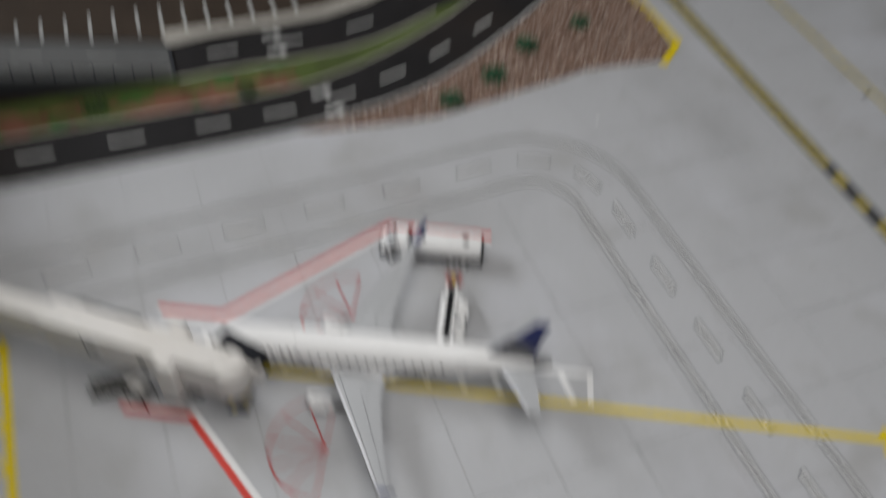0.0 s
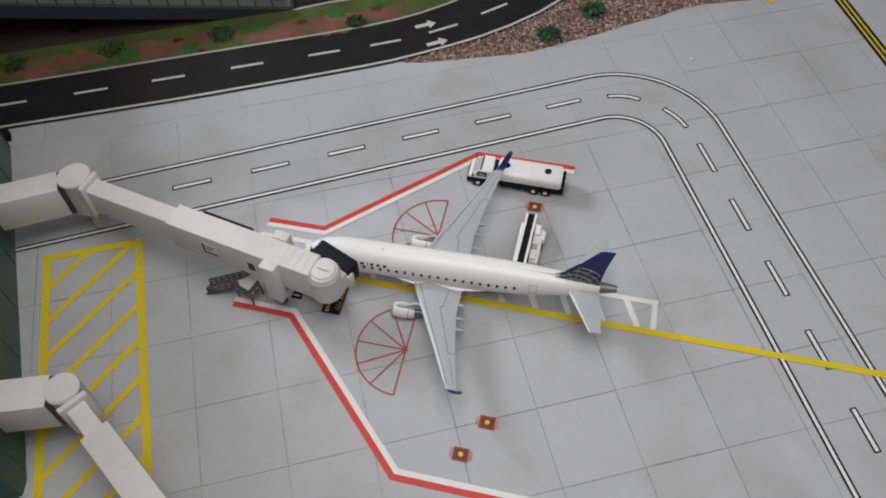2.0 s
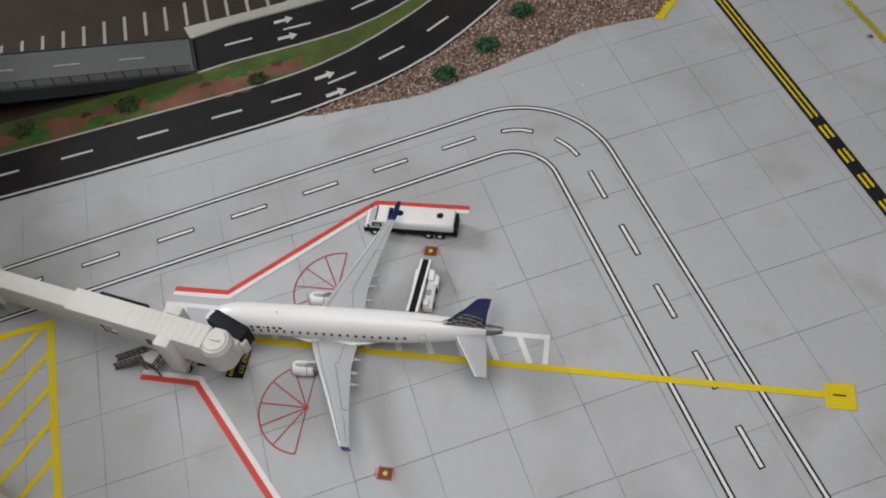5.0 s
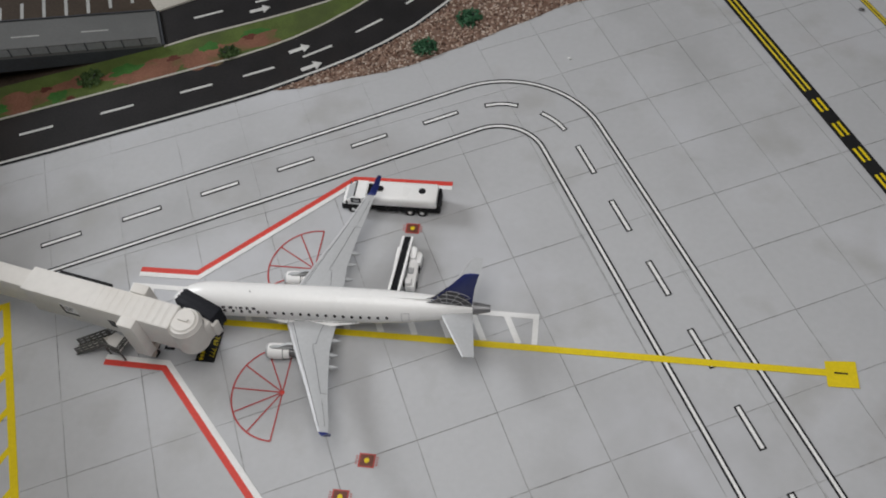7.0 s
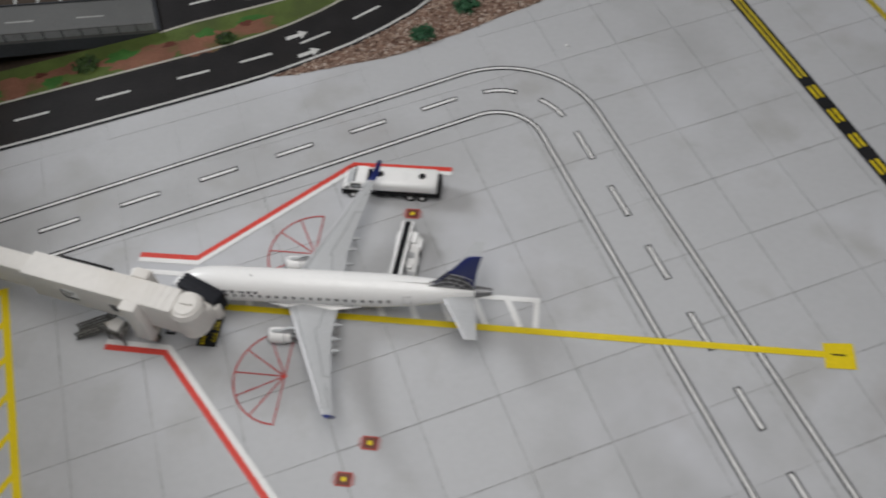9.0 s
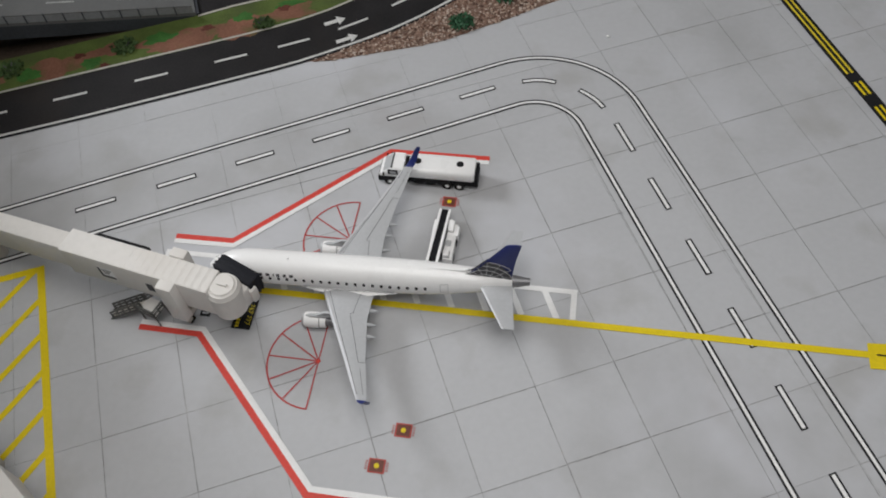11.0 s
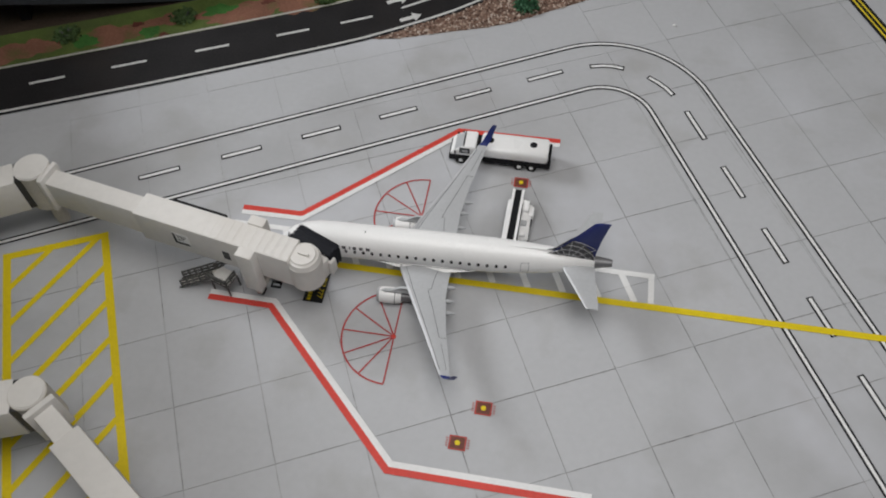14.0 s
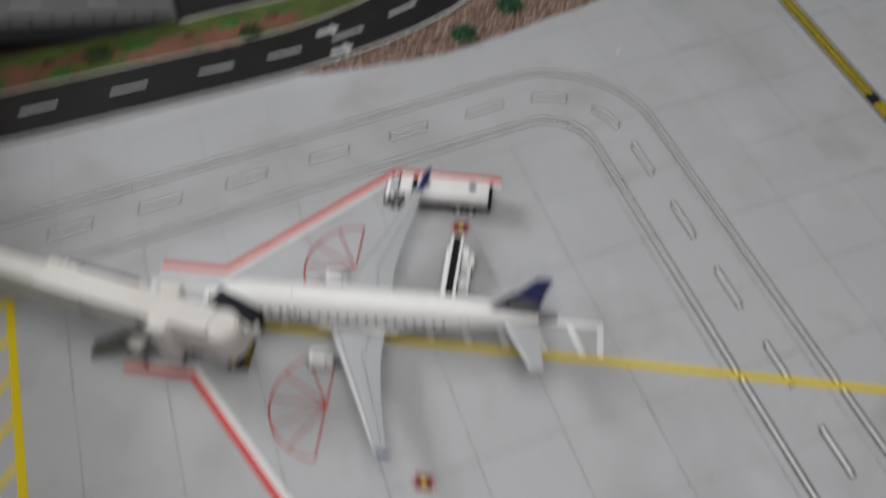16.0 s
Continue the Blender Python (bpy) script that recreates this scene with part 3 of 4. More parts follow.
# ---- the airliner model ----
def airliner():
    a = thing("model_airliner", -119.3, 2.3, -1, 1.1, "white model regional jet with blue tail on the stand", "model aircraft")
    a.matrix_world = pose(-119.3 * MM, 2.3 * MM, -1.0 * MM, 0, -1.2, 1.1)  # sits a little nose-down
    SEC = [(1.6, 6.75, 0.12, 0.12), (1.85, 6.8, 0.55, 0.55), (2.4, 6.95, 1.1, 1.15), (3.4, 7.2, 1.8, 1.95), (5.1, 7.6, 2.65, 2.9), (7.8, 7.9, 3.42, 3.8), (11.3, 8.05, 3.9, 4.35), (15.0, 8.1, 4.0, 4.45),
           (30.0, 8.1, 4.0, 4.45), (48.0, 8.1, 4.0, 4.45), (54.0, 8.15, 3.9, 4.25), (60.0, 8.35, 3.55, 3.75), (66.0, 8.65, 3.0, 3.05), (71.0, 9.0, 2.35, 2.25), (75.4, 9.35, 1.55, 1.45)]
    body = part("fuselage", loft([ring(x, z, w, h, 32) for x, z, w, h in SEC]), WHITE_MODEL, a, angle=60)
    part("tail_cone", loft([ring(75.4, 9.35, 1.54, 1.44, 20), ring(77.4, 9.5, 1.2, 1.1, 20), ring(79.4, 9.6, 0.85, 0.8, 20), ring(79.4, 9.6, 0.6, 0.56, 20), ring(78.8, 9.58, 0.55, 0.5, 20)]), DULL_METAL, a, "dark grey metal tail cone", angle=40)
    part("belly_fairing", loft([ring(27, 5.0, 0.6, 0.3, 20), ring(30, 5.0, 3.1, 1.3, 20), ring(36, 4.95, 3.9, 1.6, 20), ring(43, 4.95, 3.7, 1.5, 20), ring(48, 5.0, 2.2, 0.9, 20), ring(50, 5.0, 0.5, 0.3, 20)]), WHITE_MODEL, a, angle=60)

    def section(x):
        for p, q in zip(SEC[:-1], SEC[1:]):
            if p[0] <= x <= q[0]:
                f = (x - p[0]) / (q[0] - p[0])
                return [p[i] + (q[i] - p[i]) * f for i in range(4)]

    def on_skin(x, dz, side, lift=0.03):
        _, zc, w, h = section(x)
        s = max(-0.99, min(0.99, dz / h))
        return Vector((x, side * (w * math.sqrt(1 - s * s) + lift), zc + dz))

    # cabin windows, one by one
    for side in (1, -1):
        for i in range(20):
            x = 16.45 + 2.06 * i
            p = on_skin(x, 0.95, side, 0.0)
            nrm = Vector((0, p.y / 4.0 ** 2, (p.z - 8.1) / 4.45 ** 2)).normalized()
            bm = bmesh.new()
            rod(bm, p - nrm * 0.12, p + nrm * 0.05, 0.43, 10)
            bmesh.ops.scale(bm, vec=(0.85, 1, 1.15), space=Matrix.Translation(-p), verts=bm.verts)
            part("cabin_window", bm, GLASS_BLACK, a)

        def skin_patch(x0, x1, d0, d1, name, mat, lift=0.04, nx=3, nz=3, label=""):
            bm = bmesh.new()
            grid = [[bm.verts.new(on_skin(x0 + (x1 - x0) * i / nx, d0 + (d1 - d0) * j / nz, side, lift)) for j in range(nz + 1)] for i in range(nx + 1)]
            for i in range(nx):
                for j in range(nz):
                    bm.faces.new((grid[i][j], grid[i + 1][j], grid[i + 1][j + 1], grid[i][j + 1]))
            bmesh.ops.recalc_face_normals(bm, faces=bm.faces)
            return part(name, bm, mat, a, label)

        # airline title as plain bars
        for k, wide in enumerate((0.9, 0.95, 0.3, 0.8, 0.75, 0.9)):
            x = 15.8 + (0.0, 1.75, 3.5, 4.35, 5.95, 7.5)[k]
            skin_patch(x, x + wide, 1.62, 2.3, "title_bar", GLOBE, 0.035)
        # cockpit glazing
        for x0, x1, d0, d1 in ((3.9, 5.3, 1.0, 2.3), (5.42, 6.6, 1.15, 2.6), (6.72, 7.9, 1.3, 2.5)):
            skin_patch(x0, x1, d0, d1, "cockpit_window", GLASS_BLACK, 0.03)
        # doors as thin outlines
        for x0, x1, d0, d1 in ((10.3, 12.3, -1.6, 2.6), (59.0, 60.9, -0.4, 2.1)):
            for e in ((x0, x0 + 0.12, d0, d1), (x1 - 0.12, x1, d0, d1), (x0, x1, d1 - 0.12, d1), (x0, x1, d0, d0 + 0.12)):
                skin_patch(*e, "door_outline", WING_GREY, 0.02)

    # wings
    def wing(side):
        def foil(x0, x1, y, z, th):
            c = x1 - x0
            prof = [(0, 0), (0.06, 0.45), (0.25, 0.9), (0.5, 0.85), (0.8, 0.4), (1.0, 0.05), (0.8, -0.25), (0.4, -0.5), (0.1, -0.4)]
            return [(x0 + c * u, side * y, z + th * v) for u, v in prof]
        stations = [(29.8, 43.2, 2.2, 5.4, 0.75), (32.0, 43.0, 6.5, 5.9, 0.65), (34.4, 43.0, 11.5, 6.5, 0.55), (39.5, 44.6, 21.5, 7.5, 0.38), (43.4, 46.5, 29.5, 8.5, 0.27), (44.9, 47.1, 32.4, 8.95, 0.2)]
        w = part("wing", loft([foil(*s) for s in stations]), WING_GREY, a, "light grey wing with panel lines", angle=50)
        tip = [foil(44.9, 47.1, 32.4, 8.95, 0.2), foil(45.6, 47.6, 33.2, 9.4, 0.22), foil(46.5, 48.2, 34.0, 10.8, 0.22), foil(47.5, 48.9, 34.6, 13.0, 0.18), foil(48.2, 49.2, 34.8, 14.2, 0.12)]
        part("winglet", loft(tip), BLUE, a, "dark blue winglet", angle=50)
        rt = part("root_fairing", loft([[(25.5, side * 3.5, 6.3), (25.5, side * 3.7, 6.2), (25.5, side * 3.5, 6.0)], [(30.5, side * 3.4, 6.5), (30.5, side * 4.6, 5.9), (30.5, side * 3.4, 5.2)], [(42.0, side * 3.4, 6.5), (42.0, side * 4.8, 5.9), (42.0, side * 3.4, 5.2)], [(48.5, side * 3.4, 6.2), (48.5, side * 3.75, 6.0), (48.5, side * 3.4, 5.7)]]), WHITE_MODEL, a, "white wing root fairing", angle=50)
        seam_bm = bmesh.new()
        rod(seam_bm, (26.0, side * 3.72, 6.25), (30.5, side * 3.95, 6.32), 0.05, 5)
        rod(seam_bm, (30.5, side * 3.95, 6.32), (42.0, side * 3.95, 6.32), 0.05, 5)
        rod(seam_bm, (42.0, side * 3.95, 6.32), (48.0, side * 3.72, 6.12), 0.05, 5)
        part("fairing_seam", seam_bm, SEAM, rt)
        # bare metal leading edge
        le = [[(x0 - 0.05, side * y, z), (x0 + 0.3, side * y, z + th * 0.62), (x0 + 0.75, side * y, z + th * 0.8), (x0 + 0.4, side * y, z - th * 0.2)] for x0, x1, y, z, th in stations]
        part("leading_edge", loft(le), CHROME, w, "polished metal leading edge")
        # flap, aileron and slat seams
        def skin(y, f, lift=0.0):
            for p, q in zip(stations[:-1], stations[1:]):
                if p[2] <= y <= q[2]:
                    k = (y - p[2]) / (q[2] - p[2])
                    x0, x1, _, z, th = [u + (v - u) * k for u, v in zip(p, q)]
                    up = [(0, 0), (0.06, 0.45), (0.25, 0.9), (0.5, 0.85), (0.8, 0.4), (1.0, 0.05)]
                    for (u, a0), (v, a1) in zip(up[:-1], up[1:]):
                        if u <= f <= v:
                            return Vector((x0 + (x1 - x0) * f, side * y, z + th * (a0 + (a1 - a0) * (f - u) / (v - u)) + lift))
        def seam(points, r):
            fine = []
            for (ya, fa), (yb, fb) in zip(points[:-1], points[1:]):
                fine += [skin(ya + (yb - ya) * k / 8, fa + (fb - fa) * k / 8) for k in range(8)]
            fine.append(skin(*points[-1]))
            for p, q in zip(fine[:-1], fine[1:]):
                if (q - p).length > 1e-4:
                    rod(bm, p, q, r, 5)
        bm = bmesh.new()
        seam([(4.4, 0.76), (10.2, 0.62), (10.4, 0.54), (23.0, 0.66)], 0.06)
        seam([(23.0, 0.66), (23.0, 0.98)], 0.06)
        seam([(4.4, 0.14), (31.0, 0.2)], 0.07)
        seam([(24.5, 0.7), (31.0, 0.72)], 0.045)
        part("panel_seam", bm, SEAM, w, "dark panel seams")
        for y, x, z in ((8.6, 43.0, 5.6), (12.6, 43.2, 6.1), (15.8, 43.8, 6.4)):
            part("flap_fairing", loft([ring(x - 3.0, z, 0.1, 0.1, 8, side * y), ring(x - 1.5, z - 0.1, 0.5, 0.55, 10, side * y), ring(x + 0.5, z - 0.05, 0.5, 0.5, 10, side * y), ring(x + 2.0, z + 0.05, 0.1, 0.1, 10, side * y)]), WING_GREY, w)

    def engine(side):
        y, z = side * 10.3, 2.3
        n = part("nacelle", loft([ring(27.1, z, 1.36, 1.36, 24, y), ring(26.7, z, 1.55, 1.55, 24, y), ring(26.8, z, 1.73, 1.73, 24, y), ring(28.2, z, 1.96, 1.96, 24, y), ring(30.5, z, 1.96, 1.96, 24, y), ring(32.4, z, 1.64, 1.64, 24, y), ring(32.4, z, 1.36, 1.36, 24, y)]), WHITE_MODEL, a, "white engine nacelle", angle=40)
        part("inlet_lip", loft([ring(27.0, z, 1.38, 1.38, 24, y), ring(26.6, z, 1.55, 1.55, 24, y), ring(26.75, z, 1.76, 1.76, 24, y), ring(27.2, z, 1.82, 1.82, 24, y)], caps=False), CHROME, n, "polished metal inlet lip", angle=60)
        bm = bmesh.new()
        rod(bm, (27.5, y, z), (27.9, y, z), 1.38, 20)
        part("fan_face", bm, BLACK, n, "black fan face")
        part("core_exhaust", loft([ring(32.0, z, 1.3, 1.3, 20, y), ring(34.6, z, 1.05, 1.05, 20, y), ring(34.6, z, 0.8, 0.8, 20, y), ring(36.0, z, 0.15, 0.15, 20, y)]), DULL_METAL, n, "grey metal core exhaust", angle=40)
        bm = loft([[(29, y - 0.3, z + 1.8), (37, y - 0.3, z + 1.8), (37, y + 0.3, z + 1.8), (29, y + 0.3, z + 1.8)], [(32.5, y - 0.3, 6.3), (38, y - 0.3, 6.3), (38, y + 0.3, 6.3), (32.5, y + 0.3, 6.3)]])
        part("pylon", bm, WING_GREY, n)
        part("pylon_fairing", loft([ring(27.6, z + 1.9, 0.12, 0.1, 12, y), ring(28.6, z + 2.0, 0.5, 0.42, 12, y), ring(31.5, z + 2.2, 0.55, 0.5, 12, y), ring(34.5, z + 2.5, 0.4, 0.45, 12, y)]), WING_GREY, n, "pale grey pylon fairing", angle=60)
        bm = bmesh.new()
        rod(bm, (30.9, y, z), (31.02, y, z), 1.985, 32)
        part("cowl_seam", bm, SEAM, n, "thin dark cowl seam")

    for side in (1, -1):
        wing(side)
        engine(side)

        def foil2(x0, x1, y, z, th):
            c = x1 - x0
            return [(x0 + c * u, side * y, z + th * v) for u, v in ((0, 0), (0.1, 0.7), (0.4, 1), (1, 0.1), (0.4, -0.8), (0.1, -0.6))]
        st = part("tailplane", loft([foil2(67.2, 75.4, 0.9, 9.6, 0.4), foil2(68.5, 75.6, 3.0, 9.7, 0.35), foil2(74.2, 76.8, 13.3, 10.5, 0.15)]), WING_GREY, a, "light grey tailplane", angle=50)
        part("leading_edge", loft([[(68.35, side * 2.8, 9.7), (68.85, side * 2.8, 10.0), (68.9, side * 2.8, 9.5)], [(74.1, side * 13.3, 10.5), (74.45, side * 13.3, 10.66), (74.45, side * 13.3, 10.4)]]), CHROME, st, "polished metal leading edge")

    # fin: blue, with a charcoal lattice panel low on each side
    def finring(x0, x1, z, th):
        c = x1 - x0
        return [(x0 + c * u, th * v, z) for u, v in ((0, 0), (0.12, 0.7), (0.4, 1), (0.8, 0.6), (1, 0.05), (1, -0.05), (0.8, -0.6), (0.4, -1), (0.12, -0.7))]
    fin = part("fin", loft([finring(62.5, 75.3, 10.4, 0.5), finring(66.3, 75.4, 12.4, 0.48), finring(70.2, 76.2, 17.9, 0.4), finring(74.0, 77.4, 23.4, 0.28), finring(74.9, 77.5, 23.8, 0.14)]), BLUE, a, "dark blue tail fin", angle=50)
    part("dorsal_fillet", loft([[(54, -0.1, 12.0), (54, 0.1, 12.0), (54, 0, 12.4)], [(60, -0.3, 11.4), (60, 0.3, 11.4), (60, 0, 12.3)], [(65.8, -0.35, 10.8), (65.8, 0.35, 10.8), (65.8, 0, 12.4)]]), WHITE_MODEL, a)
    for side in (1, -1):
        def at(u, v, lift):
            # u along the chord from the leading edge, v upwards
            return (u, side * (0.5 - 0.018 * (v - 11) + lift), v - 0.8)
        edge = [(63.4, 11.5), (64.6, 12.6), (66.2, 13.4), (68.0, 15.6), (69.8, 18.0)]
        arc = [(70.3, 18.0), (72.0, 17.2), (73.6, 15.8), (74.8, 13.9), (75.5, 11.5)]
        bm = bmesh.new()
        bm.faces.new([bm.verts.new(at(u, v, 0.05)) for u, v in edge + arc])
        bmesh.ops.recalc_face_normals(bm, faces=bm.faces)
        panel = part("lattice_panel", bm, GLOBE, fin, "charcoal panel with pale curved grid lines")
        bm = bmesh.new()
        for k, rad in enumerate((2.6, 4.4, 6.2, 7.9)):
            prev = None
            for i in range(13):
                ang = radians(8 + 150 * i / 12)
                u, v = 69.3 + rad * math.cos(ang), 10.6 + rad * 0.92 * math.sin(ang)
                ok = v > 11.3 and u > 62.8 + max(0, (v - 11.3)) * 1.03 and u < 75.5
                if prev and ok:
                    rod(bm, at(*prev, 0.08), at(u, v, 0.08), 0.085, 5)
                prev = (u, v) if ok else None
        for ang in (20, 42, 64, 86, 108, 130):
            prev = None
            for i in range(7):
                rad = 1.2 + 6.6 * i / 6
                u, v = 69.3 + rad * math.cos(radians(ang)), 10.6 + rad * 0.92 * math.sin(radians(ang))
                ok = v > 11.3 and u > 62.8 + max(0, (v - 11.3)) * 1.03 and u < 75.5
                if prev and ok:
                    rod(bm, at(*prev, 0.08), at(u, v, 0.08), 0.07, 5)
                prev = (u, v) if ok else None
        part("grid_lines", bm, GLOBE_LINE, panel)
    # undercarriage
    for x, y, r in ((10.0, 0.0, 0.75), (40.0, 6.2, 1.15), (40.0, -6.2, 1.15)):
        low = 1.0 - 0.021 * x
        bm = bmesh.new()
        rod(bm, (x, y, r + low), (x, y * 0.9, 5.4), 0.3, 8)
        leg = part("gear_leg", bm, DULL_METAL, a)
        for s in (-0.55, 0.55):
            bm = bmesh.new()
            rod(bm, (x, y + s - 0.3, r + low), (x, y + s + 0.3, r + low), r, 16)
            part("wheel", bm, TYRE, leg, "black tyre")
    bm = bmesh.new()
    rod(bm, (22.7, -0.4, 12.3), (22.8, -0.4, 12.8), 0.12, 6)
    part("antenna", bm, BLACK, a)
    return a


airliner()


# ---- passenger boarding bridges ----
def tunnel(name, parent, x0, x1, w, z0, z1):
    """A box tunnel along the local x axis."""
    return part(name, new_box(x0, x1, -w / 2, w / 2, z0, z1, bev=0.25), BRIDGE, parent)


def roof_ribs(t, x0, x1, count, w, z):
    """Low raised bands across a tunnel roof, a little uneven."""
    rng = random.Random(count)
    for i in range(count):
        x = x0 + (x1 - x0) * (i + 0.5) / count + rng.uniform(-0.08, 0.08)
        part("roof_rib", new_box(x - 0.6, x + 0.6, -w / 2 + 0.3, w / 2 - 0.3, z - 0.05, z + 0.035, bev=0.02), BRIDGE, t, smooth=False)


def rotunda(parent, r, z0, z1, lid):
    bm = bmesh.new()
    rod(bm, (0, 0, z0), (0, 0, z1), r, 40)
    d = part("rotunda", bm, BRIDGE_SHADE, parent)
    bm = bmesh.new()
    rod(bm, (0, 0, z1), (0, 0, z1 + 0.5), lid, 40)
    bmesh.ops.bevel(bm, geom=[e for e in bm.edges if all(v.co.z > z1 + 0.4 for v in e.verts)], offset=0.25, segments=2, affect="EDGES")
    part("rotunda_roof", bm, BRIDGE, d)
    bm = bmesh.new()
    rod(bm, (0, 0, 0), (0, 0, z0), 1.7, 16)
    part("support_column", bm, BRIDGE_SHADE, d)
    return d


def bridge(x, y, turn, corridor_turn, length, inner, cab, label, corridor_width=6.6, inner_width=4.7, gap=4.15, lid=4.12):
    b = thing("boarding_bridge", x, y, 0, turn, label, "boarding bridge", "boarding bridges")
    rotunda(b, min(4.0, lid + 0.2), 8.5, 19.6, lid)
    k = radians(corridor_turn - turn)
    m = Matrix.Rotation(k, 4, "Z")
    fixed = part("fixed_corridor", new_box(-21, -gap, -corridor_width / 2, corridor_width / 2, 9.5, 19.5, bev=0.3, m=m), BRIDGE, b)
    # dark core drawn in for the shadow between corridor and rotunda
    part("gap_shade_core", new_box(-gap - 0.15, -1.5, -corridor_width / 2 + 0.35, corridor_width / 2 - 0.35, 9.7, 19.3, m=m), DARK_METAL, fixed, "shaded gap between corridor and rotunda, drawn dark", smooth=False)
    part("collar", new_box(3.6, 4.9, -3.3, 3.3, 9.0, 19.9, bev=0.3), BRIDGE, b)
    tunnel("inner_tunnel", b, 4.4, inner + 4, inner_width, 10.0, 18.4)
    t2 = tunnel("outer_tunnel", b, inner, length, 6.3, 9.6, 19.2)
    if cab:
        roof_ribs(t2, length - 23, length, 12, 6.3, 19.2)
    # cable tray on the far wall and a small notice on the near one
    if cab:
        part("cable_tray", new_box(inner + 6, inner + 20, 3.1, 4.3, 17.3, 18.3, bev=0.1), BLACK, t2, "black cable tray")
    part("small_vent", new_box(inner + 22.0, inner + 23.7, -3.24, -3.1, 12.2, 15.0), DARK_METAL, t2, "small dark vent", smooth=False)
    n = part("notice_plate", new_box(inner + 9.4, inner + 13.4, -3.22, -3.1, 12.4, 16.4), WHITE_MODEL, t2, "white notice plate", smooth=False)
    bm = new_box(inner + 9.5, inner + 10.0, -3.3, -3.2, 13.2, 16.2)
    box(bm, inner + 9.5, inner + 13.3, -3.3, -3.2, 12.6, 13.2)
    part("corner_mark", bm, BLACK, n, smooth=False)
    for k in range(3):
        part("text_bar", new_box(inner + 10.5, inner + 12.9 - 0.5 * k, -3.28, -3.2, 15.4 - 0.7 * k, 15.7 - 0.7 * k), DULL_METAL, n, smooth=False)
    # lift columns with drive wheels
    for s in (1, -1):
        shift = 1.9 if s > 0 else 0.4
        c = part("lift_column", new_box(length - 11.2 - shift, length - 7.2 - shift, s * 4.35 - 1.25, s * 4.35 + 1.25, 6.2, 19.6, bev=0.3), BRIDGE, b)
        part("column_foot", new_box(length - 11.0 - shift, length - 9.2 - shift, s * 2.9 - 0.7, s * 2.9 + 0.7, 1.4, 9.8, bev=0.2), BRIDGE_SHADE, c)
        bm = bmesh.new()
        rod(bm, (length - 10.1 - shift, s * 2.3 - 0.7, 0.95), (length - 10.1 - shift, s * 2.3 + 0.7, 0.95), 0.95, 18)
        part("drive_wheel", bm, TYRE, c)
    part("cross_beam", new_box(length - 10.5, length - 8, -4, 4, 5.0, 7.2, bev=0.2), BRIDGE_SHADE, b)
    if not cab:
        return b
    # cab: a round turning head
    cx = length + 2.2
    bm = bmesh.new()
    rod(bm, (cx, 0, 10.0), (cx, 0, 17.4), 3.85, 40)
    head = part("cab_drum", bm, BRIDGE, b)
    bm = bmesh.new()
    rod(bm, (cx, 0, 17.4), (cx, 0, 19.0), 3.8, 40, 3.2)
    bmesh.ops.bevel(bm, geom=[e for e in bm.edges if all(v.co.z > 18.9 for v in e.verts)], offset=0.5, segments=3, affect="EDGES")
    part("cab_dome", bm, BRIDGE, head)
    part("roof_handle", new_box(cx - 1.2, cx + 1.4, -0.35, 0.35, 18.9, 19.5, bev=0.2), BRIDGE, head)
    mm = Matrix.Translation((cx, 0, 0)) @ Matrix.Rotation(radians(77), 4, "Z")
    part("cab_box", new_box(0.5, 4.2, -3.4, 4.6, 9.6, 15.4, bev=0.4, m=mm), BRIDGE, head)
    # folded black canopy against the aircraft
    can = part("canopy", new_box(3.8, 7.9, -3.6, 7.4, 10.4, 16.0, bev=0.5, m=mm), BLACK_CLOTH, head, "black folding canopy")
    for i in range(4):
        part("canopy_fold", new_box(4.1 + i * 0.95, 4.55 + i * 0.95, -3.68, 7.48, 10.3, 16.08, bev=0.12, m=mm), BLACK_CLOTH, can)
    part("canopy_arm", new_box(3.4, 5.4, -4.3, -2.2, 9.8, 14.4, bev=0.4, m=mm), BRIDGE, head)
    part("canopy_sill", new_box(4.0, 6.0, -3.4, 6.0, 8.8, 10.4, bev=0.2, m=mm), DARK_METAL, can)
    return b


bridge(-176.4, 2.9, -10.9, 30.0, 68.4, 29.4, True, "ivory boarding bridge docked at the parked jet")
bridge(-151.2, -51.0, -33.6, 19.5, 70.0, 12.6, False, "ivory boarding bridge swung away from the stand", 7.6, 4.1, 3.1, 3.55)


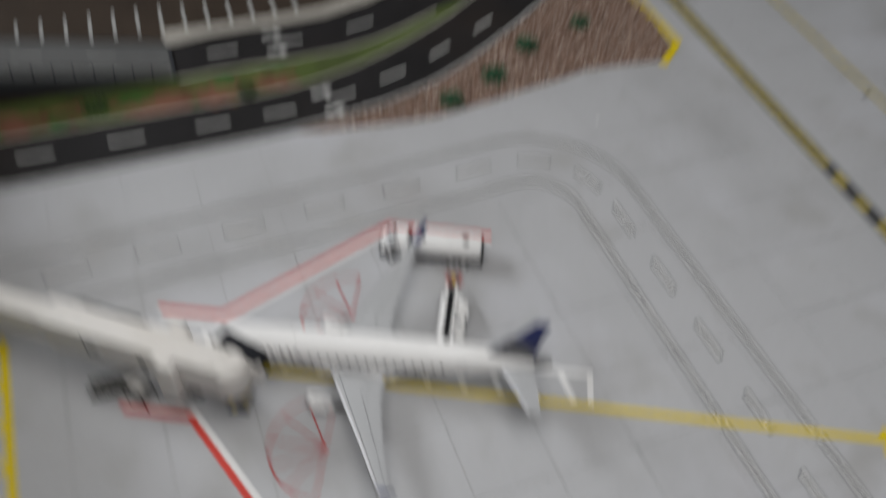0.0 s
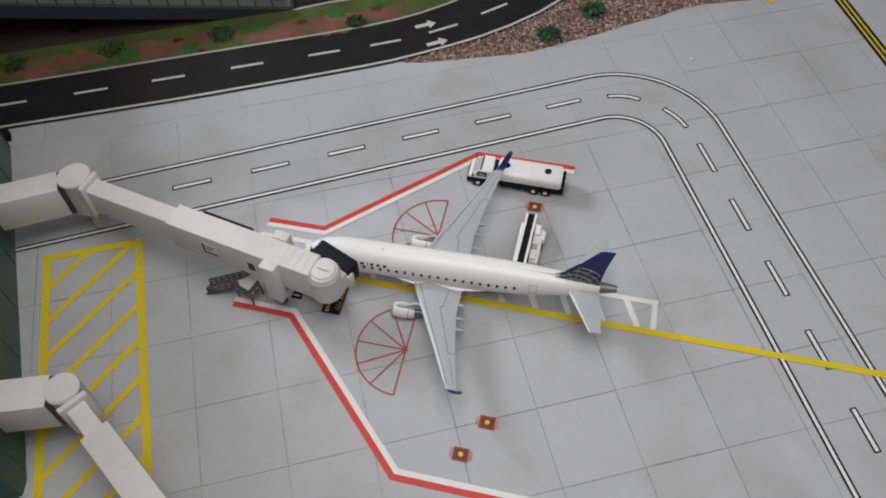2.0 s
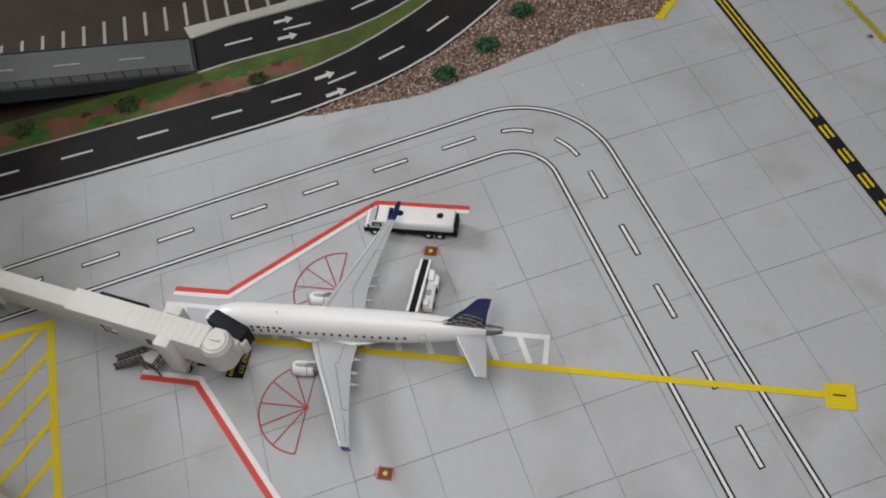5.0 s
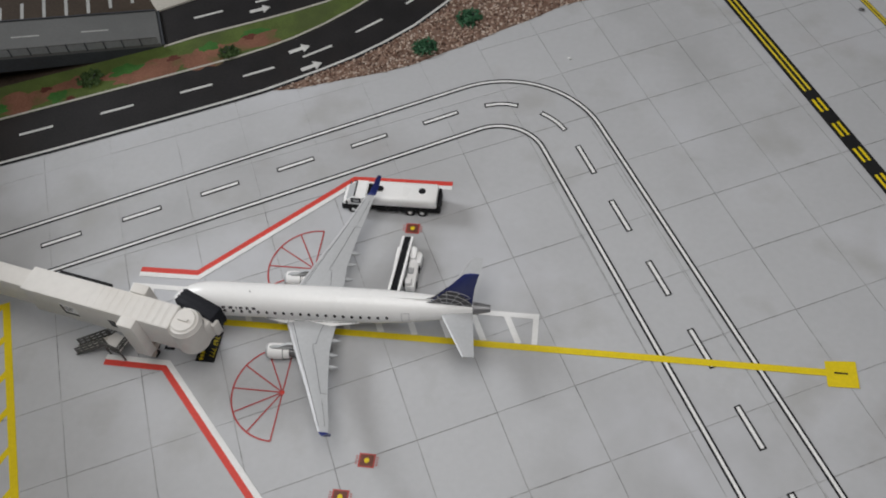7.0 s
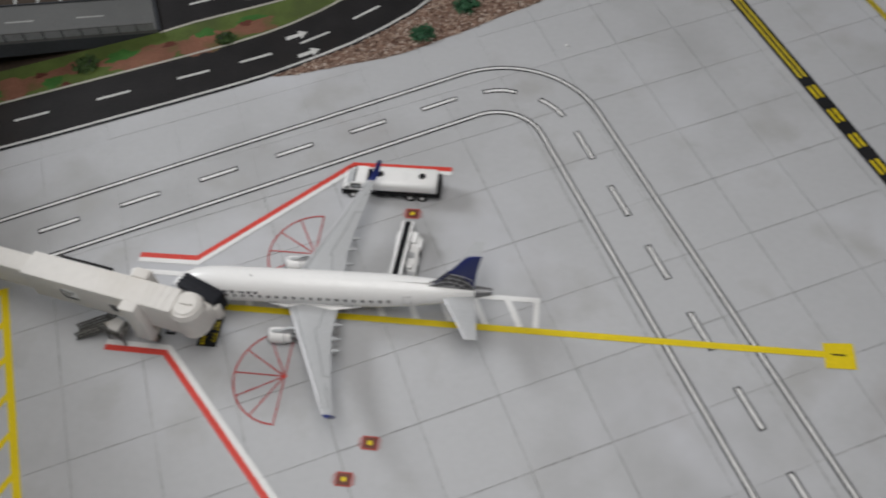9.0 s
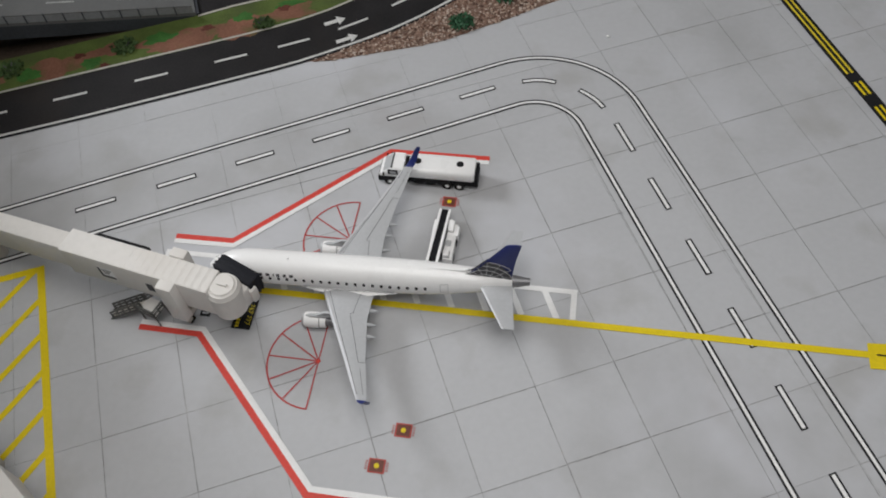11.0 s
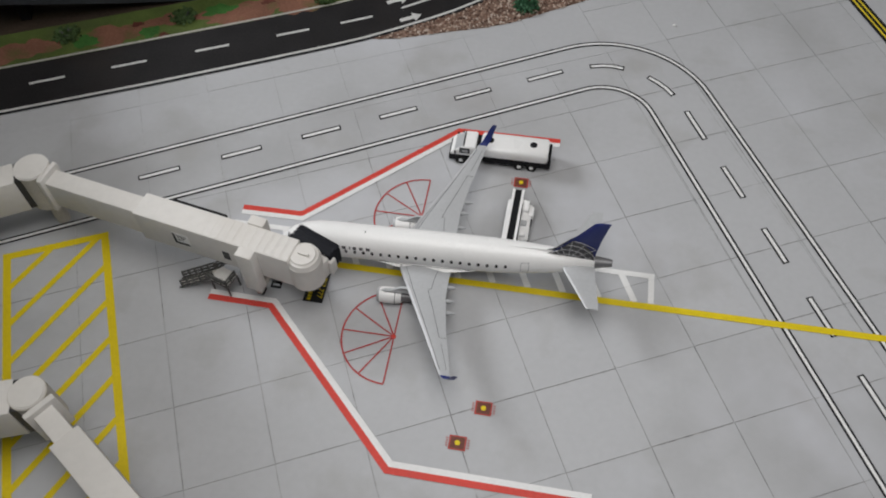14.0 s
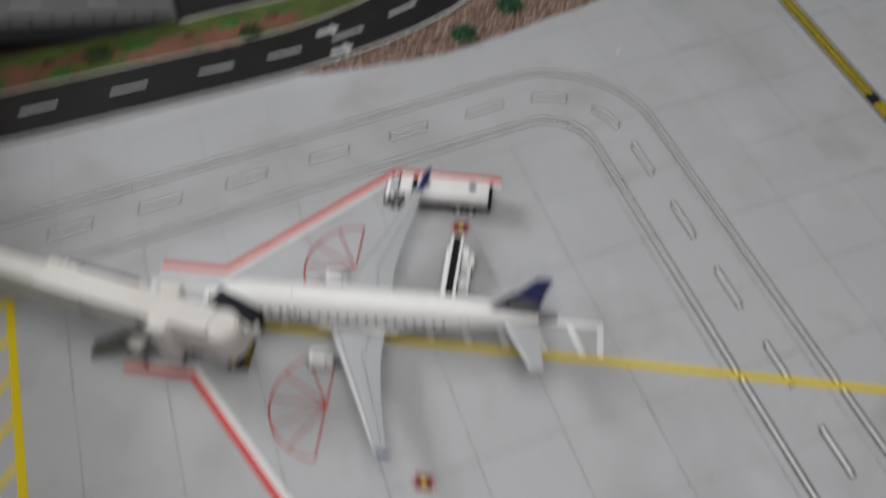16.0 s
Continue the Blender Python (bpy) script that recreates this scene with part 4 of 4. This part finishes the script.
def service_stair():
    s = thing("bridge_service_stair", -128.8, -9.9, 0, -18, "grey metal service stair with slotted railings", "stair")
    part("platform", new_box(-2.3, 2.8, -2.3, 1.8, 4.2, 4.7, bev=0.1), BRIDGE, s, "ivory platform")
    for x, y in ((-2.1, -2.1), (-2.1, 1.6), (2.6, -2.1), (2.6, 1.6)):
        bm = bmesh.new()
        rod(bm, (x, y, 0), (x, y, 4.3), 0.22, 8)
        part("leg", bm, STAIR_GREY, s)
    # the flight turns away from the platform's long side
    m = Matrix.Translation((-2.0, -0.3, 0)) @ Matrix.Rotation(radians(27), 4, "Z")
    for i in range(9):
        f = (i + 0.5) / 9
        part("tread", new_box(-9.2 * f - 0.45, -9.2 * f + 0.45, -1.1, 1.1, 4.3 * (1 - f) - 0.1, 4.3 * (1 - f) + 0.1, m=m), BRIDGE_SHADE, s, "beige tread")

    def rail(name, a, b):
        """A slotted railing panel that stands on the line from a to b."""
        a, b = Vector(a), Vector(b)
        bm = bmesh.new()
        for h in (0.3, 1.4, 2.5):
            rod(bm, a + Vector((0, 0, h)), b + Vector((0, 0, h)), 0.25, 6)
        count = max(2, round((b - a).length / 1.9))
        for i in range(count + 1):
            p = a + (b - a) * (i / count)
            rod(bm, p, p + Vector((0, 0, 2.6)), 0.25, 6)
        part(name, bm, STAIR_GREY, s)

    for y in (-1.25, 1.25):
        bm = bmesh.new()
        rod(bm, m @ Vector((0, y, 4.3)), m @ Vector((-9.4, y, 0.2)), 0.22, 6)
        part("stringer", bm, STAIR_GREY, s)
        rail("stair_rail", m @ Vector((-0.2, y, 4.3)), m @ Vector((-8.6, y, 0.5)))
    rail("platform_rail", (-2.2, -2.25, 4.0), (2.7, -2.25, 4.0))
    rail("platform_rail", (2.7, -2.25, 4.0), (2.7, 1.2, 4.0))
    rail("platform_rail", (-2.2, 0.9, 4.5), (-1.2, 3.4, 4.5))


service_stair()


# ---- vehicles ----
def wheel(parent, x, y, r, w):
    bm = bmesh.new()
    rod(bm, (x, y - w / 2, r), (x, y + w / 2, r), r, 20)
    t = part("wheel", bm, TYRE, parent)
    bm = bmesh.new()
    rod(bm, (x, y - w / 2 - 0.06, r), (x, y + w / 2 + 0.06, r), r * 0.42, 14)
    part("rim", bm, WHITE_MODEL, t, "white wheel rim")


def fuel_truck():
    v = thing("model_fuel_truck", -82.3, 40.0, 0, 0, "white model fuel tanker truck with black chassis", "model truck")
    part("chassis", new_box(0.4, 25.2, -2.7, 2.7, 1.0, 2.2, bev=0.15), BLACK, v, "black chassis")
    part("skirt", new_box(8.2, 24.8, -3.1, 3.1, 2.0, 3.0, bev=0.15), BLACK, v, "black side skirt")
    prof = [(-0.6, 1.2), (6.1, 1.2), (6.1, 6.0), (3.0, 6.0), (0.2, 3.9), (-0.5, 3.5)]
    bm = loft([[(x, -3.0, z) for x, z in prof], [(x, 3.0, z) for x, z in prof]])
    bmesh.ops.bevel(bm, geom=list(bm.edges), offset=0.25, segments=2, affect="EDGES")
    c = part("cab", bm, WHITE_MODEL, v)
    part("bumper", new_box(-0.9, 0.0, -3.1, 3.1, 0.8, 2.5, bev=0.2), BLACK, c, "black bumper")
    for y in (-1.7, 1.7):
        part("headlamp", new_box(-0.96, -0.8, y - 0.5, y + 0.5, 1.5, 2.1, bev=0.05), WING_GREY, c, "pale headlamp")
    part("windscreen", loft([[(0.5, -2.5, 4.2), (0.5, 2.5, 4.2)], [(2.75, -2.4, 5.88), (2.75, 2.4, 5.88)]], caps=False, closed=False), WING_GREY, c, "pale grey windscreen", smooth=False)
    part("windscreen_edge", new_box(2.75, 3.1, -2.55, 2.55, 5.75, 6.06, bev=0.08), BLACK, c, "black strip above the windscreen")
    for s in (1, -1):
        w = part("side_window", new_box(1.9, 4.6, s * 3.0 - 0.06, s * 3.0 + 0.06, 3.7, 5.6, bev=0.05), GLASS_BLACK, c, smooth=False)
        part("window_glass", new_box(2.5, 4.1, s * 3.0 - 0.09, s * 3.0 + 0.09, 4.1, 5.0, bev=0.03), WING_GREY, w, "pale glass", smooth=False)
        part("side_panel", new_box(-0.5, 6.1, s * 3.0 - 0.08, s * 3.0 + 0.08, 1.0, 2.9), BLACK, c, smooth=False)
        part("mirror_arm", new_box(0.6, 1.0, s * 3.3 - 0.25, s * 3.3 + 0.25, 3.6, 4.6, bev=0.08), BLACK, c, "black door mirror", smooth=False)
    # black block stands in for the shaded gap between cab and tank
    part("cab_gap", new_box(6.0, 7.4, -2.6, 2.6, 2.1, 5.3, bev=0.1), BLACK, v, "shaded gap behind the cab, filled in black")
    for k in range(3):
        for s in (1, -1):
            part("skirt_box", new_box(8.6 + 3.1 * k, 11.3 + 3.1 * k, s * 3.15 - 0.2, s * 3.15 + 0.2, 1.3, 2.9, bev=0.12), BLACK, v, "black underslung box")
    rings = []
    for x, k in ((7.3, 0.8), (7.7, 1.0), (24.3, 1.0), (24.8, 0.86)):
        rings.append([(x, 3.35 * k * math.copysign(abs(math.cos(a)) ** 0.55, math.cos(a)), 4.55 + 1.9 * k * math.copysign(abs(math.sin(a)) ** 0.55, math.sin(a))) for a in [2 * math.pi * i / 36 for i in range(36)]])
    t = part("tank", loft(rings), WHITE_MODEL, v, angle=40)
    for x in (9.6, 20.8):
        bm = bmesh.new()
        rod(bm, (x, 0, 6.2), (x, 0, 6.55), 0.95, 20)
        part("tank_hatch", bm, BLACK, t, "round black hatch")
    part("rear_panel", new_box(24.8, 25.6, -2.9, 2.9, 1.1, 4.6, bev=0.2), BLACK, v, "black rear panel")
    for x in (2.3, 17.6, 20.8):
        for s in (1, -1):
            wheel(v, x, s * 2.95, 1.35, 1.0)


fuel_truck()


def belt_loader():
    v = thing("model_belt_loader", -63.1, 18.8, 0, -0.8, "white model belt loader with black belt beside the jet", "model vehicle")
    # conveyor: rises towards the hull
    def slope(name, x0, x1, za, zb, thick, mat, parent, label=""):
        bm = loft([[(x0, 8.6, za), (x1, 8.6, za), (x1, 8.6, za + thick), (x0, 8.6, za + thick)], [(x0, -10.3, zb), (x1, -10.3, zb), (x1, -10.3, zb + thick), (x0, -10.3, zb + thick)]])
        return part(name, bm, mat, parent, label)
    c = slope("conveyor", -2.1, 0.75, 2.2, 6.2, 0.9, WHITE_MODEL, v)
    slope("belt", -1.45, 0.15, 3.15, 7.15, 0.12, BLACK, c, "black rubber belt")
    slope("side_rail", -2.15, -1.5, 3.0, 7.0, 0.5, WHITE_MODEL, c)
    slope("side_rail", 0.2, 0.8, 3.0, 7.0, 0.5, WHITE_MODEL, c)
    part("body", new_box(0.9, 3.4, -6.4, 4.4, 0.9, 3.3, bev=0.3), WHITE_MODEL, v)
    part("side_box", new_box(-2.9, -2.0, -7.5, 5.4, 1.6, 3.2, bev=0.25), WHITE_MODEL, v)
    part("engine_cover", new_box(1.0, 2.6, 1.6, 4.9, 3.2, 4.2, bev=0.3), WHITE_MODEL, v)
    part("step", new_box(2.6, 3.9, 0.6, 3.6, 1.2, 3.6, bev=0.25), WHITE_MODEL, v)
    part("driver_console", new_box(1.0, 2.6, -6.2, -4.4, 3.2, 4.6, bev=0.25), WHITE_MODEL, v)
    part("seat", new_box(1.1, 2.5, -2.6, -1.0, 3.2, 3.8, bev=0.2), WING_GREY, v, "pale grey seat")
    part("wheel_arch", new_box(3.35, 3.65, -0.9, 0.5, 0.9, 2.6, bev=0.1), BLACK, v, "black wheel arch")
    part("tow_bar", new_box(0.3, 1.7, 4.3, 6.3, 1.0, 2.6, bev=0.2), WHITE_MODEL, v)
    part("strut", new_box(-1.9, -0.2, -3.0, -2.0, 1.0, 5.0, bev=0.1), WING_GREY, v)
    for y in (-4.2, 3.4):
        for x in (0.6, 3.0):
            bm = bmesh.new()
            rod(bm, (x - 0.45, y, 0.9), (x + 0.45, y, 0.9), 0.9, 16)
            part("wheel", bm, TYRE, v)


belt_loader()


# ---- terminal and ramp ----
def terminal():
    t = thing("terminal_building", -196, -8, 0, -58.3, "dark teal glazed terminal building beside the bridges", "building")
    pts = [(-40, -80)] + [(-40, -3), (-38, -0.8), (-35, 0)] + [(68, 0), (71, -1.0), (72.5, -3.5), (73, -6), (73, -80)]
    bm = prism([(x, y) for x, y in pts], 0, 62, bev=0.8)
    part("wall", bm, TEAL, t)
    for i in range(8):
        x = -36 + i * 14.5
        part("mullion", new_box(x - 0.12, x + 0.12, -0.1, 0.18, 0.3, 61, bev=0.05), TEAL, t)
    part("roof", prism([(-41, -80), (-41, 0.6), (73.5, 0.6), (73.5, -80)], 62, 63.5), RAMP_GREY, t)


terminal()


def shade_wing():
    """Added dark end of the terminal, on piers over the road, to shade the verge."""
    w = thing("added_shade_wing", -196, -8, 0, -58.3, "black block on piers, added to shade the road and verge", "building")
    # unseen block, made tall enough to throw shadow on verge and road
    part("shade_block", new_box(-150, -41.5, -70, -9, 15, 62, bev=0.6), RAMP_DARK, w)
    part("corner_block", new_box(-41.8, -38.8, -5.5, 0.5, 0, 3.0, bev=0.3), BLACK, w, "small black block at the road edge")
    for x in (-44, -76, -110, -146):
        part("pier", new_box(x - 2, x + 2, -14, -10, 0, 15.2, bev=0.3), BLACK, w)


shade_wing()


def ramp():
    """A road ramp that climbs from the upper road."""
    r = thing("road_ramp", -155, 97.9, 0, 204.9, "grey concrete road ramp with railings", "ramp")
    W, L = 17.6, 200
    rise = lambda x: 1.3 + 0.204 * x
    xs = [0, 20, 40, 65, 90, 120, 160, L]
    part("deck", loft([[(x, 0, rise(x) - 1.2), (x, -W, rise(x) - 1.2), (x, -W, rise(x)), (x, 0, rise(x))] for x in xs]), RAMP_GREY, r, angle=30)
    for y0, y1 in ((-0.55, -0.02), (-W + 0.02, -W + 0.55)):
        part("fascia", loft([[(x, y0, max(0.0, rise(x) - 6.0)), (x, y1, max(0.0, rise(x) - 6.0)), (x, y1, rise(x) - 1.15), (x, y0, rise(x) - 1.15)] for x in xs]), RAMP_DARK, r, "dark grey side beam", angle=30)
    for x in (34, 70, 106, 142, 178):
        part("pier", new_box(x - 1.5, x + 1.5, -W / 2 - 4, -W / 2 + 4, 0.03, rise(x) - 1.0, bev=0.2), BLACK, r, "black support pier")
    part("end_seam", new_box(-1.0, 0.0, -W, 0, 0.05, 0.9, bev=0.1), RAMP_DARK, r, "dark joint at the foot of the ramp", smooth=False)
    for i in range(30):
        x = 0.6 + i * 5.3
        e = x + 4.9
        rail = part("railing_panel", loft([[(x, -0.15, rise(x)), (x, 0.15, rise(x)), (x, 0.15, rise(x) + 2.5), (x, -0.15, rise(x) + 2.5)], [(e, -0.15, rise(e)), (e, 0.15, rise(e)), (e, 0.15, rise(e) + 2.5), (e, -0.15, rise(e) + 2.5)]]), RAIL_GREY, r)
        part("railing_post", new_box(e, e + 0.4, -0.3, 0.3, rise(e) - 0.3, rise(e) + 2.8), RAMP_DARK, rail, smooth=False)
        bm = bmesh.new()
        rod(bm, (x, 0, rise(x) + 2.6), (e + 0.4, 0, rise(e + 0.4) + 2.6), 0.22, 6)
        part("top_rail", bm, RAMP_GREY, rail)
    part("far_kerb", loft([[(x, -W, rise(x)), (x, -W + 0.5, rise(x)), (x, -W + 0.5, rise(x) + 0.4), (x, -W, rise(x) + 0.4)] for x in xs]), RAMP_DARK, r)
    for i in range(8):
        x = 15 + i * 20.0
        part("lane_dash", loft([[(x, -8.6, rise(x) + 0.05), (x, -9.3, rise(x) + 0.05)], [(x + 8, -8.6, rise(x + 8) + 0.05), (x + 8, -9.3, rise(x + 8) + 0.05)]], caps=False, closed=False), WORN_WHITE, r, "worn white dash", smooth=False)


ramp()


# small loose crumbs on the mat
for x, y, r in ((-25.3, 99.8, 0.5), (63.0, 127.0, 0.8), (70.3, 112.4, 0.75)):
    bm = bmesh.new()
    bmesh.ops.create_icosphere(bm, subdivisions=2, radius=r)
    bmesh.ops.scale(bm, vec=(1.2, 0.8, 0.5), verts=bm.verts)
    for v in bm.verts:
        v.co *= 1 + 0.25 * noise.noise(v.co * 2)
    ob = part("crumb", bm, WHITE_PAINT if r < 0.7 else DULL_METAL)
    ob.matrix_world = pose(x * MM, y * MM, r * 0.45 * MM)
    tagged(ob, "tiny crumb lying on the apron", "debris")


# ---- apron slabs, each a piece ----
def slabs():
    S, turn = 19.0, 26.1
    g = 0.09
    bm = new_box(-S / 2 + g, S / 2 - g, -S / 2 + g, S / 2 - g, -0.1, 0.0)
    near = mesh_from("slab", bm, GREY)
    h = 0.035
    tight = mesh_from("slab", new_box(-S / 2 + h, S / 2 - h, -S / 2 + h, S / 2 - h, -0.1, 0.0), GREY)
    c, s = math.cos(radians(turn)), math.sin(radians(turn))
    rest = bmesh.new()
    rng = random.Random(11)
    beyond = ROAD_NEAR[:] + [(60, 400), (-420, 400)]
    for i in range(-24, 26):
        for j in range(-20, 26):
            u, v = (i + 0.5) * S, (j + 0.5) * S
            # grid axes: along the mat's rows and columns
            x = -70.9 + c * u - s * v
            y = -33.8 + s * u + c * v
            if not (-500 < x < 460 and -400 < y < 500):
                continue
            if inside(x, y, beyond) and all(inside(x + a, y + b, beyond) for a in (-14, 14) for b in (-14, 14)):
                continue
            if -215 < x < 95 and -85 < y < 165:
                ob = new("slab", tight if x < -40 and y > 60 + 0.5487 * (x + 49.4) else near)
                ob.parent = ground
                ob.matrix_basis = pose((x + rng.uniform(-0.05, 0.05)) * MM, (y + rng.uniform(-0.05, 0.05)) * MM, 0, 0, 0, turn + rng.uniform(-0.14, 0.14))
            else:
                box(rest, -S / 2 + g, S / 2 - g, -S / 2 + g, S / 2 - g, -0.1, 0.0, m=Matrix.Translation((x, y, 0)) @ Matrix.Rotation(radians(turn), 4, "Z"))
    tagged(part("outer_slabs", rest, GREY, ground, smooth=False), kind="stuff")


slabs()
